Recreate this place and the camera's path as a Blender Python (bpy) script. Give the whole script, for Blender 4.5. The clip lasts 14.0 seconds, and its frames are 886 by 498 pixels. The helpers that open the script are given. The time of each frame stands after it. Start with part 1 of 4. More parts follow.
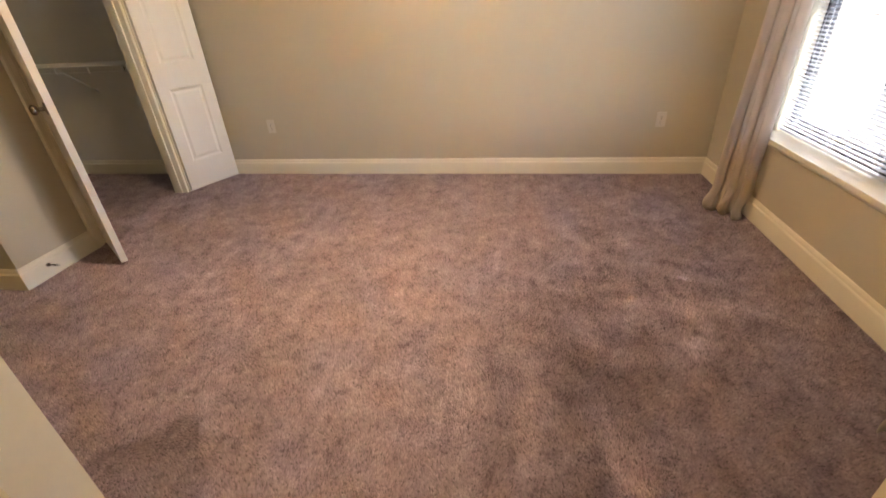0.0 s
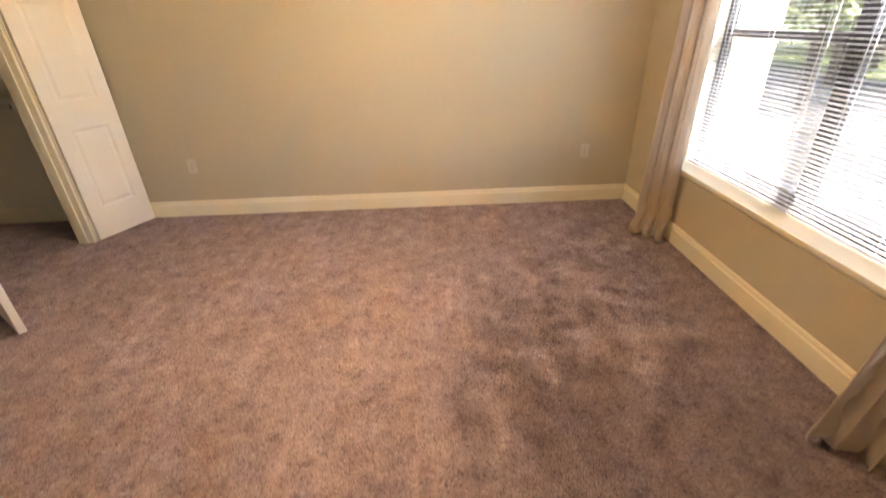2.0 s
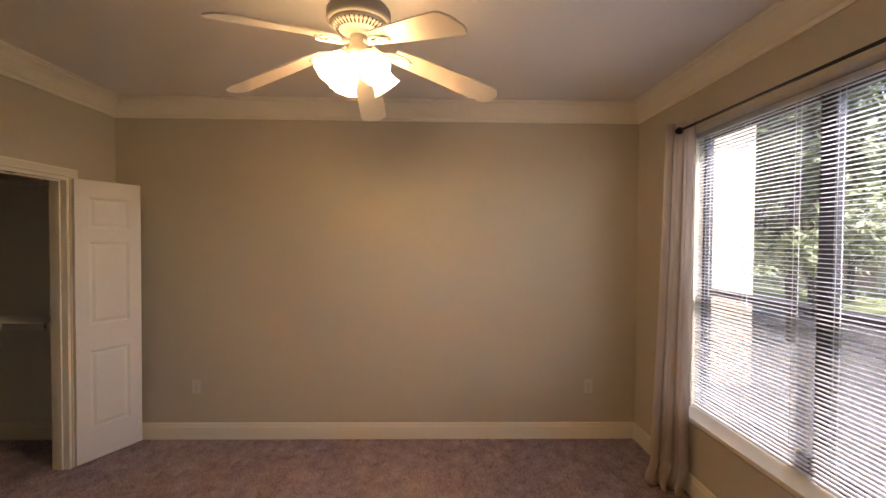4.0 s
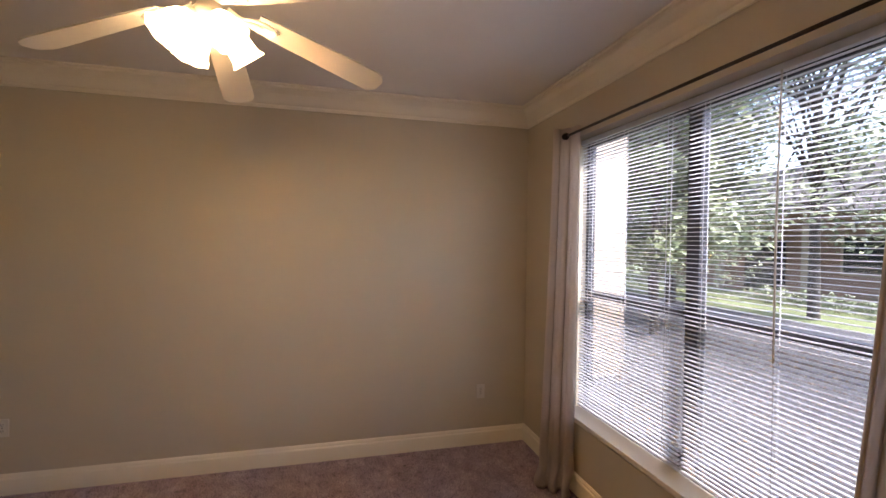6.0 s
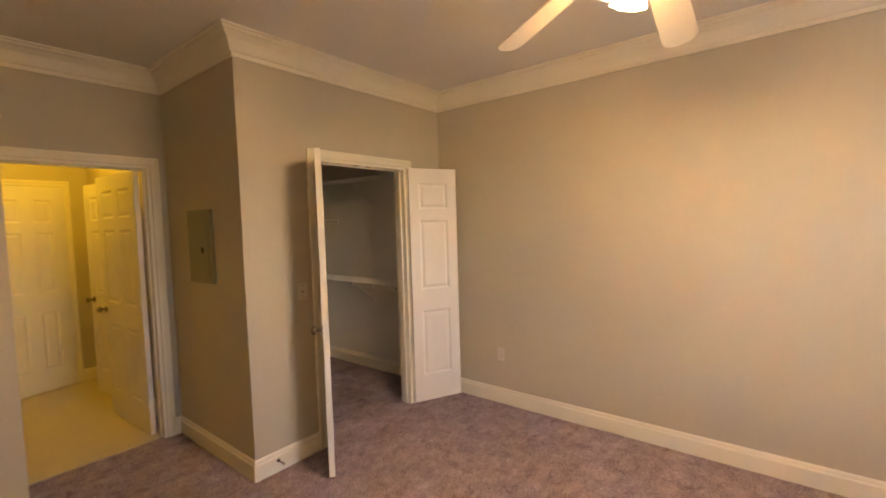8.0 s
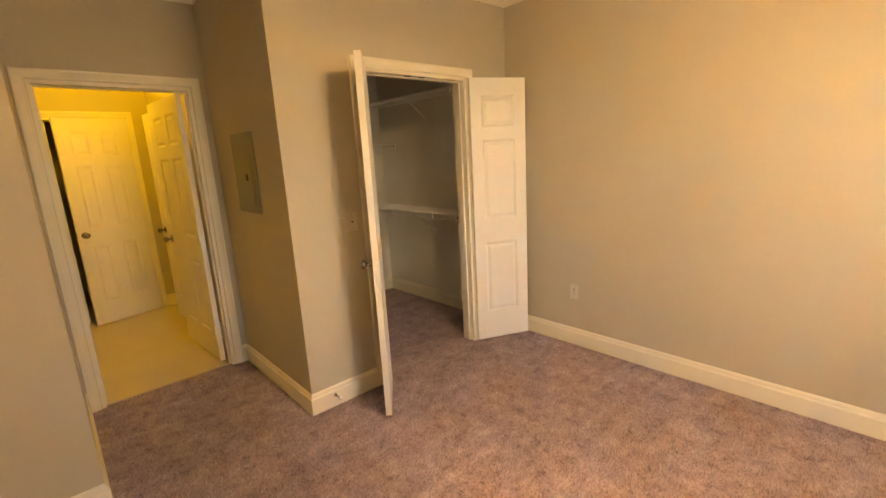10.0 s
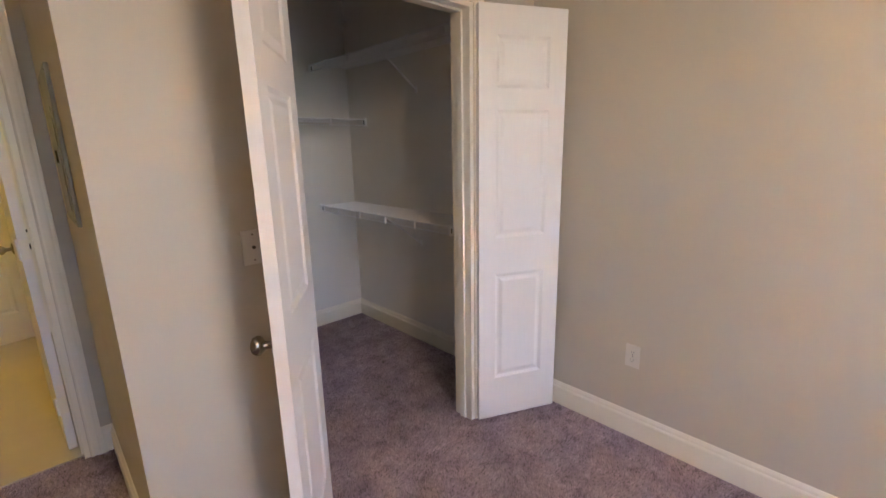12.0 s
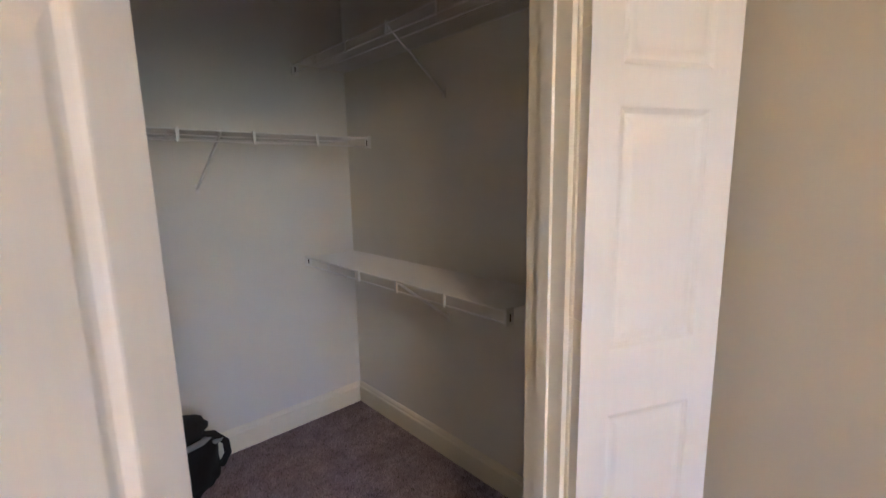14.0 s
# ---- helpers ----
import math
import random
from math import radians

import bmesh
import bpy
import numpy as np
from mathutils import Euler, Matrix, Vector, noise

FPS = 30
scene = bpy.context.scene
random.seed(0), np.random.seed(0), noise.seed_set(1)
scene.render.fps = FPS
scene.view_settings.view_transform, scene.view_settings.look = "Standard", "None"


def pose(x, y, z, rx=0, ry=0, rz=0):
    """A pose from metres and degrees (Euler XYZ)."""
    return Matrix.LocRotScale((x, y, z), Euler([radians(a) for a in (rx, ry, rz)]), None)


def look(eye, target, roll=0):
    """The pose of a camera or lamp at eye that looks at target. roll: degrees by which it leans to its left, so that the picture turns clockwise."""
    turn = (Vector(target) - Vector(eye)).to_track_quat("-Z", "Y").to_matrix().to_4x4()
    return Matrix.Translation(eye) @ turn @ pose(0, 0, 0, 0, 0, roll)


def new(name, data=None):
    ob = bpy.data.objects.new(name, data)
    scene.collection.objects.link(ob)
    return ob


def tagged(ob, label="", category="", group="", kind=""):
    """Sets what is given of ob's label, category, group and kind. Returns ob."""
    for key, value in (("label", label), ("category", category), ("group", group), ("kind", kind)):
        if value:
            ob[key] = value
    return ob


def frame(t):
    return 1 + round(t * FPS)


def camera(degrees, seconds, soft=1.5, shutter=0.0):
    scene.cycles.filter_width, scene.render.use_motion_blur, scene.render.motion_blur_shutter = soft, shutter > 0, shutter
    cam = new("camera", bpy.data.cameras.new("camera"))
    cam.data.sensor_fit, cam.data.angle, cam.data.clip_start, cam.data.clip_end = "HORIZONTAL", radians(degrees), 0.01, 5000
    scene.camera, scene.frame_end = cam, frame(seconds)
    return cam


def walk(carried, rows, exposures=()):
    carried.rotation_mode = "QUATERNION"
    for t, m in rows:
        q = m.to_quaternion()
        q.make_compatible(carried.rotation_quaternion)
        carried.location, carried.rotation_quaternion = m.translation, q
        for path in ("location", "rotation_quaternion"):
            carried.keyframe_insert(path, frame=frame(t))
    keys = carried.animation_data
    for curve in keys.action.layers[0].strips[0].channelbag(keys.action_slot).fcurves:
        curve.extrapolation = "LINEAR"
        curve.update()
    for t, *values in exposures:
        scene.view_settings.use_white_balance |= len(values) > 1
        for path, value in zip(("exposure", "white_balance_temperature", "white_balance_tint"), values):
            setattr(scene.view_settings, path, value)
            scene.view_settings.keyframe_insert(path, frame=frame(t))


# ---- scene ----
cam = camera(90.5, 14.0, shutter=0.15)
PATH = [
    (0, (-1.522, -3.6, 1.322), (-1.815, -1.887, 0.331), -3.4),
    (0.5, (-1.58, -3.559, 1.229), (-1.826, -2.095, -0.111), -5.8),
    (1, (-1.617, -3.545, 1.22), (-1.74, -2.188, -0.244), -4.1),
    (1.5, (-1.622, -3.532, 1.234), (-1.662, -2.179, -0.238), -3.3),
    (2, (-1.649, -3.534, 1.425), (-1.614, -1.762, 0.498), -1.9),
    (2.5, (-1.653, -3.568, 1.536), (-1.599, -1.632, 1.039), -1.8),
    (3, (-1.643, -3.554, 1.629), (-1.603, -1.568, 1.404), -1.5),
    (3.5, (-1.665, -3.573, 1.662), (-1.628, -1.574, 1.597), -0.3),
    (4, (-1.67, -3.578, 1.637), (-1.629, -1.579, 1.593), 0.4),
    (6.3, (-1.578, -3.317, 1.66), (-1.062, -1.386, 1.624), 0.7),
    (6.5, (-1.612, -3.294, 1.67), (-1.23, -1.331, 1.64), 0.2),
    (7, (-1.678, -3.294, 1.638), (-1.819, -1.299, 1.614), -0.5),
    (7.5, (-1.644, -3.219, 1.634), (-2.505, -1.414, 1.602), -0.9),
    (8, (-1.62, -3.2, 1.58), (-2.873, -1.645, 1.458), -1.7),
    (8.2, (-1.622, -3.201, 1.553), (-3.007, -1.771, 1.368), -2.3),
    (10.3, (-1.946, -2.736, 1.494), (-3.399, -1.43, 1.063), -3.3),
    (10.5, (-2.02, -2.617, 1.475), (-3.457, -1.296, 1.041), -3.2),
    (11, (-2.23, -2.345, 1.446), (-3.663, -1.019, 1.009), -3.1),
    (11.5, (-2.553, -2.186, 1.452), (-3.979, -0.854, 1.008), -2.4),
    (11.7, (-2.651, -2.125, 1.462), (-4.074, -0.796, 1.006), -2.1),
    (12, (-2.786, -2.007, 1.448), (-4.205, -0.675, 0.988), -1.2),
    (12.5, (-3.003, -1.778, 1.459), (-4.425, -0.447, 1.005), -0.4),
    (13, (-3.257, -1.661, 1.462), (-4.69, -0.331, 1.042), -0.2),
    (13.2, (-3.347, -1.622, 1.47), (-4.789, -0.287, 1.094), -0.5),
    (13.5, (-3.46, -1.564, 1.462), (-4.912, -0.236, 1.102), -0.6),
    (13.6, (-3.495, -1.542, 1.468), (-4.946, -0.213, 1.109), -0.6),
    (14, (-3.641, -1.418, 1.45), (-5.092, -0.082, 1.118), -1.1),
]
EXPOSURES = [
    (0.0, 3.64, 6400, 12), (0.8, 4.22, 6450, 9), (1.6, 4.22, 6700, 8), (2.0, 3.76, 7100, 12), (2.6, 2.97, 7200, 18), (3.2, 2.62, 7000, 21),
    (4.2, 2.57, 6900, 22), (6.3, 2.37, 6350, 23), (7.2, 2.86, 7000, 21), (7.6, 3.23, 7350, 21), (8.2, 3.62, 7250, 20), (10.3, 3.88, 9100, 15),
    (11.0, 3.92, 8000, 18), (11.5, 3.87, 6000, 26), (11.9, 3.78, 5250, 20), (12.5, 3.72, 5000, 17), (13.2, 3.69, 5100, 17), (14.0, 3.89, 5250, 17)]
walk(cam, [(t, look(eye, target, roll)) for t, eye, target, roll in PATH], EXPOSURES)

# ---- light ----
world = bpy.data.worlds.new("sky")
scene.world = world
world.use_nodes = True
wn = world.node_tree
sky = wn.nodes.new("ShaderNodeTexSky")
sky.sky_type = "NISHITA"
sky.sun_disc = False
sky.sun_elevation = radians(52)
sky.sun_rotation = radians(130)
wn.links.new(sky.outputs["Color"], wn.nodes["Background"].inputs["Color"])
wn.nodes["Background"].inputs["Strength"].default_value = 0.15


def lamp(name, kind, m, energy, colour, **more):
    data = bpy.data.lights.new(name, kind)
    data.energy, data.color = energy, colour
    if kind == "SUN":
        data.angle = more["size"]
    else:
        data.shadow_soft_size = more["size"]
    ob = new(name, data)
    ob.matrix_world = m
    return ob


lamp("sun", "SUN", look((6, -5, 9.9), (0, 0, 0)), 3.6, (1.0, 0.98, 0.95), size=radians(12))
lamp("bathroom_lamp", "POINT", pose(-6.45, -2.45, 2.6), 2.15, (1.0, 0.61, 0.035), size=0.12)
lamp("hall_lamp", "POINT", pose(-0.95, -4.6, 2.55), 2.4, (1.0, 0.78, 0.50), size=0.12)
FX, FY, LAMP_Z = -2.0, -1.66, 2.418   # ceiling fan and the height of its lamp holders
for turn in (38, 128, 218, 308):
    lamp("fan_lamp", "POINT", pose(FX, FY, LAMP_Z, 0, 0, turn) @ pose(0.055, 0, 0, 0, -42, 0) @ pose(0, 0, -0.088), 1.95, (1.0, 0.725, 0.41), size=0.028)

# ---- materials ----


def srgb(r, g, b):
    return [((c / 255 + 0.055) / 1.055) ** 2.4 if c > 10 else c / 255 / 12.92 for c in (r, g, b)] + [1]


class Mat:
    """A node material with shortcuts."""

    def __init__(self, name, colour, rough=0.6, metal=0.0, **more):
        self.m = bpy.data.materials.new(name)
        self.m.use_nodes = True
        self.t = self.m.node_tree
        self.b = self.t.nodes["Principled BSDF"]
        self.b.inputs["Base Color"].default_value = colour
        self.b.inputs["Roughness"].default_value = rough
        self.b.inputs["Metallic"].default_value = metal
        for k, v in more.items():
            self.b.inputs[k.replace("_", " ")].default_value = v
        self.co = self.t.nodes.new("ShaderNodeTexCoord")

    def node(self, kind, **ins):
        n = self.t.nodes.new(kind)
        for k, v in ins.items():
            n.inputs[k.replace("_", " ")].default_value = v
        return n

    def link(self, a, b):
        self.t.links.new(a, b)

    def noise(self, scale, detail=3, rough=0.6, stretch=(1, 1, 1)):
        mp = self.node("ShaderNodeMapping")
        mp.inputs["Scale"].default_value = stretch
        self.link(self.co.outputs["Object"], mp.inputs["Vector"])
        n = self.node("ShaderNodeTexNoise", Scale=scale, Detail=detail, Roughness=rough)
        self.link(mp.outputs["Vector"], n.inputs["Vector"])
        return n.outputs["Fac"]

    def ramp(self, fac, stops):
        n = self.node("ShaderNodeValToRGB")
        e = n.color_ramp.elements
        while len(e) < len(stops):
            e.new(0.5)
        for el, (p, c) in zip(e, stops):
            el.position, el.color = p, c
        self.link(fac, n.inputs["Fac"])
        return n.outputs["Color"]

    def mix(self, fac, a, b, mode="MIX"):
        n = self.t.nodes.new("ShaderNodeMix")
        n.data_type, n.blend_type = "RGBA", mode
        for sock, v in ((n.inputs[0], fac), (n.inputs[6], a), (n.inputs[7], b)):
            if isinstance(v, bpy.types.NodeSocket):
                self.link(v, sock)
            else:
                sock.default_value = v
        return n.outputs[2]

    def colour(self, out):
        self.link(out, self.b.inputs["Base Color"])
        return self

    def rough(self, fac, a, b):
        self.link(self.ramp(fac, [(0.3, (a, a, a, 1)), (0.7, (b, b, b, 1))]), self.b.inputs["Roughness"])
        return self

    def bump(self, fac, strength=0.3, distance=0.002):
        n = self.node("ShaderNodeBump", Strength=strength, Distance=distance)
        self.link(fac, n.inputs["Height"])
        last = self.b.inputs["Normal"]
        if last.is_linked:
            self.link(last.links[0].from_socket, n.inputs["Normal"])
        self.link(n.outputs["Normal"], last)
        return self


def shade(c, k):
    return [v * k for v in c[:3]] + [1]


def plain(name, colour, rough=0.5, metal=0.0, grain=40, amount=0.06, bump=0.15, stretch=(1, 1, 1), **more):
    """A surface with fine grain, slow stains and a slight relief."""
    m = Mat(name, colour, rough, metal, **more)
    slow = m.ramp(m.noise(1.7, 4), [(0.3, shade(colour, 1 - amount)), (0.7, shade(colour, 1 + amount * 0.5))])
    fine = m.noise(grain, 3, 0.6, stretch)
    m.colour(m.mix(0.5 * amount / (amount + 0.05), slow, m.ramp(fine, [(0.3, shade(colour, 1 - 2 * amount)), (0.7, shade(colour, 1 + amount))])))
    m.rough(m.noise(6, 3), max(rough - 0.06, 0.03), min(rough + 0.06, 1))
    if bump:
        m.bump(fine, bump, 0.001)
    return m.m


WALL = plain("greige_wall_paint", (0.562, 0.506, 0.398, 1), 0.62, grain=160, amount=0.025, bump=0.10)
CLOSET_WALL = plain("closet_wall_paint", (0.79, 0.755, 0.69, 1), 0.7, grain=140, amount=0.035, bump=0.12)
BATH_WALL = plain("bathroom_wall_paint", (0.55, 0.5, 0.4, 1), 0.6, grain=160, amount=0.03, bump=0.10)
CEIL = plain("ceiling_paint", (0.82, 0.795, 0.75, 1), 0.85, grain=120, amount=0.03, bump=0.25)
TRIM = plain("cream_trim_paint", (0.86, 0.81, 0.68, 1), 0.36, grain=70, amount=0.04, bump=0.04)
DOOR = plain("white_door_paint", (0.84, 0.80, 0.74, 1), 0.38, grain=90, amount=0.035, bump=0.10, stretch=(1, 1, 0.08))
PLASTIC = plain("ivory_plastic", (0.66, 0.62, 0.55, 1), 0.35, grain=90, amount=0.02, bump=0)
NICKEL = plain("satin_nickel", (0.30, 0.265, 0.225, 1), 0.26, 1.0, grain=200, amount=0.1, bump=0.03)
BRONZE = plain("dark_bronze", (0.025, 0.02, 0.018, 1), 0.4, 0.6, grain=80, amount=0.15, bump=0.05)
FRAME = plain("dark_window_aluminium", (0.035, 0.035, 0.04, 1), 0.45, 0.5, grain=90, amount=0.12, bump=0.05)
PANEL = plain("grey_panel_enamel", (0.26, 0.255, 0.20, 1), 0.45, 0.0, grain=120, amount=0.06, bump=0.08)
BLACK = plain("black_nylon", (0.012, 0.012, 0.014, 1), 0.75, grain=300, amount=0.3, bump=0.4)
WIRE = plain("white_vinyl_wire", (0.82, 0.80, 0.77, 1), 0.35, grain=60, amount=0.03, bump=0)
FANWHITE = plain("white_fan_enamel", (0.72, 0.68, 0.6, 1), 0.4, grain=60, amount=0.04, bump=0.03)
# darker copy of the fan enamel: the motor housing's shade is in the colour
HOUSING = plain("shaded_fan_enamel", (0.34, 0.33, 0.29, 1), 0.4, grain=60, amount=0.05, bump=0.03)
STUCCO = plain("cream_stucco", (0.40, 0.335, 0.265, 1), 0.9, grain=50, amount=0.08, bump=0.4)
BARK = plain("bark", (0.06, 0.05, 0.04, 1), 0.9, grain=30, amount=0.3, bump=0.8, stretch=(1, 1, 0.2))
GRASS = plain("lawn", (0.13, 0.16, 0.06, 1), 0.95, grain=12, amount=0.3, bump=0.8)
PAVE = plain("pale_paving", (0.058, 0.058, 0.060, 1), 0.9, grain=20, amount=0.12, bump=0.4)
ASPHALT = plain("asphalt", (0.06, 0.06, 0.06, 1), 0.9, grain=60, amount=0.2, bump=0.5)
BRICK = plain("far_house_brick", (0.27, 0.17, 0.13, 1), 0.9, grain=10, amount=0.2, bump=0.4)
ROOF = plain("roof_shingle", (0.10, 0.09, 0.085, 1), 0.9, grain=14, amount=0.25, bump=0.5)
DARKGLASS = plain("far_window_glass", (0.02, 0.025, 0.03, 1), 0.1, grain=5, amount=0.1, bump=0)
RED = plain("red_webbing", (0.35, 0.05, 0.03, 1), 0.8, grain=300, amount=0.2, bump=0.3)
GREY = plain("grey_webbing", (0.35, 0.34, 0.32, 1), 0.8, grain=300, amount=0.2, bump=0.3)
WOOD = plain("raw_wood_edge", (0.30, 0.19, 0.10, 1), 0.7, grain=40, amount=0.2, bump=0.2, stretch=(8, 8, 1))


def carpet():
    m = Mat("mauve_plush_carpet", (0.2, 0.14, 0.12, 1), 0.95)
    m.b.inputs["Sheen Weight"].default_value = 0.22
    m.b.inputs["Sheen Roughness"].default_value = 0.5
    m.b.inputs["Sheen Tint"].default_value = (0.9, 0.8, 0.76, 1)
    m.b.inputs["Specular IOR Level"].default_value = 0.05
    patch = m.ramp(m.noise(8.0, 8, 0.7), [(0.36, (0.322, 0.250, 0.290, 1)), (0.46, (0.405, 0.322, 0.370, 1)), (0.54, (0.430, 0.345, 0.396, 1)), (0.62, (0.500, 0.412, 0.470, 1))])
    tread = m.ramp(m.noise(15, 6, 0.66, (1, 0.75, 1)), [(0.36, (0.20, 0.20, 0.20, 1)), (0.41, (0.40, 0.40, 0.40, 1)), (0.45, (0.50, 0.50, 0.50, 1)), (0.66, (0.55, 0.55, 0.55, 1))])
    tone = m.mix(0.5, patch, tread, "OVERLAY")
    wide = m.ramp(m.noise(1.3, 5, 0.62), [(0.34, (0.39, 0.39, 0.39, 1)), (0.66, (0.61, 0.61, 0.61, 1))])
    tone = m.mix(0.35, tone, wide, "OVERLAY")
    trail = m.ramp(m.noise(15, 4, 0.6, (1, 0.07, 1)), [(0.42, (0.43, 0.43, 0.43, 1)), (0.60, (0.52, 0.52, 0.52, 1)), (0.66, (0.70, 0.70, 0.70, 1))])
    tone = m.mix(0.35, tone, trail, "OVERLAY")
    geo = m.node("ShaderNodeNewGeometry")
    tuft = m.ramp(geo.outputs["Random Per Island"], [(0.0, (0.22, 0.215, 0.215, 1)), (0.2, (0.44, 0.44, 0.44, 1)), (0.8, (0.57, 0.57, 0.57, 1)), (1.0, (0.72, 0.72, 0.72, 1))])
    # fine specks; the dark ones paint in the shaded gaps between tufts
    gap_shade = m.ramp(m.noise(85, 3, 0.6), [(0.34, (0.20, 0.195, 0.195, 1)), (0.45, (0.47, 0.47, 0.47, 1)), (0.62, (0.58, 0.58, 0.58, 1))])
    tone = m.mix(0.45, tone, gap_shade, "OVERLAY")
    m.colour(m.mix(0.75, tone, tuft, "OVERLAY"))
    return m.m


def vinyl():
    m = Mat("beige_vinyl_tile", (0.5, 0.44, 0.34, 1), 0.3)
    brick = m.node("ShaderNodeTexNoise", Scale=5, Detail=5, Roughness=0.6)
    m.link(m.co.outputs["Object"], brick.inputs["Vector"])
    m.colour(m.ramp(brick.outputs["Fac"], [(0.3, (0.52, 0.45, 0.33, 1)), (0.7, (0.55, 0.48, 0.36, 1))]))
    return m.m


def cloth():
    m = Mat("taupe_linen", (0.42, 0.37, 0.31, 1), 0.85)
    m.b.inputs["Sheen Weight"].default_value = 0.3
    a = m.noise(260, 2, 0.5, (1, 1, 0.15))
    b = m.noise(260, 2, 0.5, (0.2, 0.2, 1))
    weave = m.mix(0.5, a, b)
    m.colour(m.mix(0.35, m.ramp(m.noise(3, 3), [(0.3, (0.62, 0.54, 0.485, 1)), (0.7, (0.68, 0.60, 0.545, 1))]), m.ramp(weave, [(0.35, (0.50, 0.44, 0.38, 1)), (0.65, (0.70, 0.64, 0.57, 1))])))
    m.bump(weave, 0.3, 0.001)
    thin = m.node("ShaderNodeBsdfTranslucent")
    thin.inputs["Color"].default_value = (0.80, 0.73, 0.67, 1)
    both = m.node("ShaderNodeMixShader", Fac=0.6)
    out = m.t.nodes["Material Output"]
    m.link(m.b.outputs[0], both.inputs[1])
    m.link(thin.outputs[0], both.inputs[2])
    m.link(both.outputs[0], out.inputs["Surface"])
    return m.m


def slat():
    m = Mat("white_blind_slat", (0.80, 0.80, 0.80, 1), 0.42)
    m.colour(m.ramp(m.noise(25, 3), [(0.3, (0.86, 0.86, 0.87, 1)), (0.7, (0.89, 0.89, 0.89, 1))]))
    thin = m.node("ShaderNodeBsdfTranslucent")
    thin.inputs["Color"].default_value = (0.75, 0.76, 0.80, 1)
    both = m.node("ShaderNodeMixShader", Fac=0.42)
    m.link(m.b.outputs[0], both.inputs[1])
    m.link(thin.outputs[0], both.inputs[2])
    m.link(both.outputs[0], m.t.nodes["Material Output"].inputs["Surface"])
    return m.m


def pane_glass():
    m = Mat("window_glass", (1, 1, 1, 1), 0.02)
    out = m.t.nodes["Material Output"]
    clear = m.node("ShaderNodeBsdfTransparent")
    gloss = m.node("ShaderNodeBsdfGlossy", Roughness=0.02)
    both = m.node("ShaderNodeMixShader", Fac=0.05)
    m.link(clear.outputs[0], both.inputs[1])
    m.link(gloss.outputs[0], both.inputs[2])
    m.link(both.outputs[0], out.inputs["Surface"])
    return m.m


def screen_mesh():
    """Fine dark insect screen that lets most light through."""
    m = Mat("insect_screen", (0.03, 0.03, 0.035, 1), 0.7)
    clear = m.node("ShaderNodeBsdfTransparent")
    both = m.node("ShaderNodeMixShader", Fac=0.2)
    m.link(clear.outputs[0], both.inputs[1])
    m.link(m.b.outputs[0], both.inputs[2])
    m.link(both.outputs[0], m.t.nodes["Material Output"].inputs["Surface"])
    return m.m


def glow(name, colour, strength):
    m = Mat(name, colour, 0.3)
    m.b.inputs["Emission Color"].default_value = colour
    m.b.inputs["Emission Strength"].default_value = strength
    return m.m


def leaf_mat(name, a, b):
    m = Mat(name, a, 0.6)
    geo = m.node("ShaderNodeNewGeometry")
    m.colour(m.ramp(geo.outputs["Random Per Island"], [(0.0, a), (1.0, b)]))
    return m.m


CARPET, VINYL, CLOTH, GLASS, SLAT = carpet(), vinyl(), cloth(), pane_glass(), slat()
SCREEN = screen_mesh()
SHADEGLASS = glow("lit_frosted_glass", (1.0, 0.69, 0.33, 1), 3.6)
BULB = glow("lit_bulb", (1.0, 0.72, 0.38, 1), 12.0)
LEAF = leaf_mat("tree_leaves", (0.05, 0.075, 0.03, 1), (0.20, 0.24, 0.11, 1))
HEDGE = leaf_mat("shrub_leaves", (0.05, 0.07, 0.03, 1), (0.16, 0.20, 0.08, 1))

# ---- mesh helpers ----


def part(name, bm, material, parent=None, label="", smooth=False):
    """Links a bmesh as one mesh object."""
    bmesh.ops.recalc_face_normals(bm, faces=bm.faces)
    data = bpy.data.meshes.new(name)
    for f in bm.faces:
        f.smooth = smooth
    bm.to_mesh(data)
    bm.free()
    data.materials.append(material)
    ob = new(name, data)
    if parent is not None:
        ob.parent = parent
    if label:
        tagged(ob, label)
    return ob


def thing(name, m, label, category, group=""):
    ob = new(name)
    ob.empty_display_size = 0.05
    ob.matrix_world = m
    return tagged(ob, label, category, group)


def setting(ob, label, category):
    return tagged(ob, label, category, kind="structure")


def box(bm, x0, x1, y0, y1, z0, z1, bevel=0.0, m=None):
    vs = [bm.verts.new((x, y, z)) for x in (x0, x1) for y in (y0, y1) for z in (z0, z1)]
    fs = [bm.faces.new([vs[i] for i in q]) for q in ((0, 1, 3, 2), (4, 6, 7, 5), (0, 4, 5, 1), (2, 3, 7, 6), (0, 2, 6, 4), (1, 5, 7, 3))]
    if bevel:
        es = list({e for f in fs for e in f.edges})
        r = bmesh.ops.bevel(bm, geom=es, offset=bevel, segments=2, affect="EDGES", profile=0.6)
        vs = list({v for f in r["faces"] for v in f.verts} | {v for v in vs if v.is_valid})
    if m is not None:
        bmesh.ops.transform(bm, matrix=m, verts=[v for v in vs if v.is_valid])
    return bm


def boxed(*a, **k):
    return box(bmesh.new(), *a, **k)


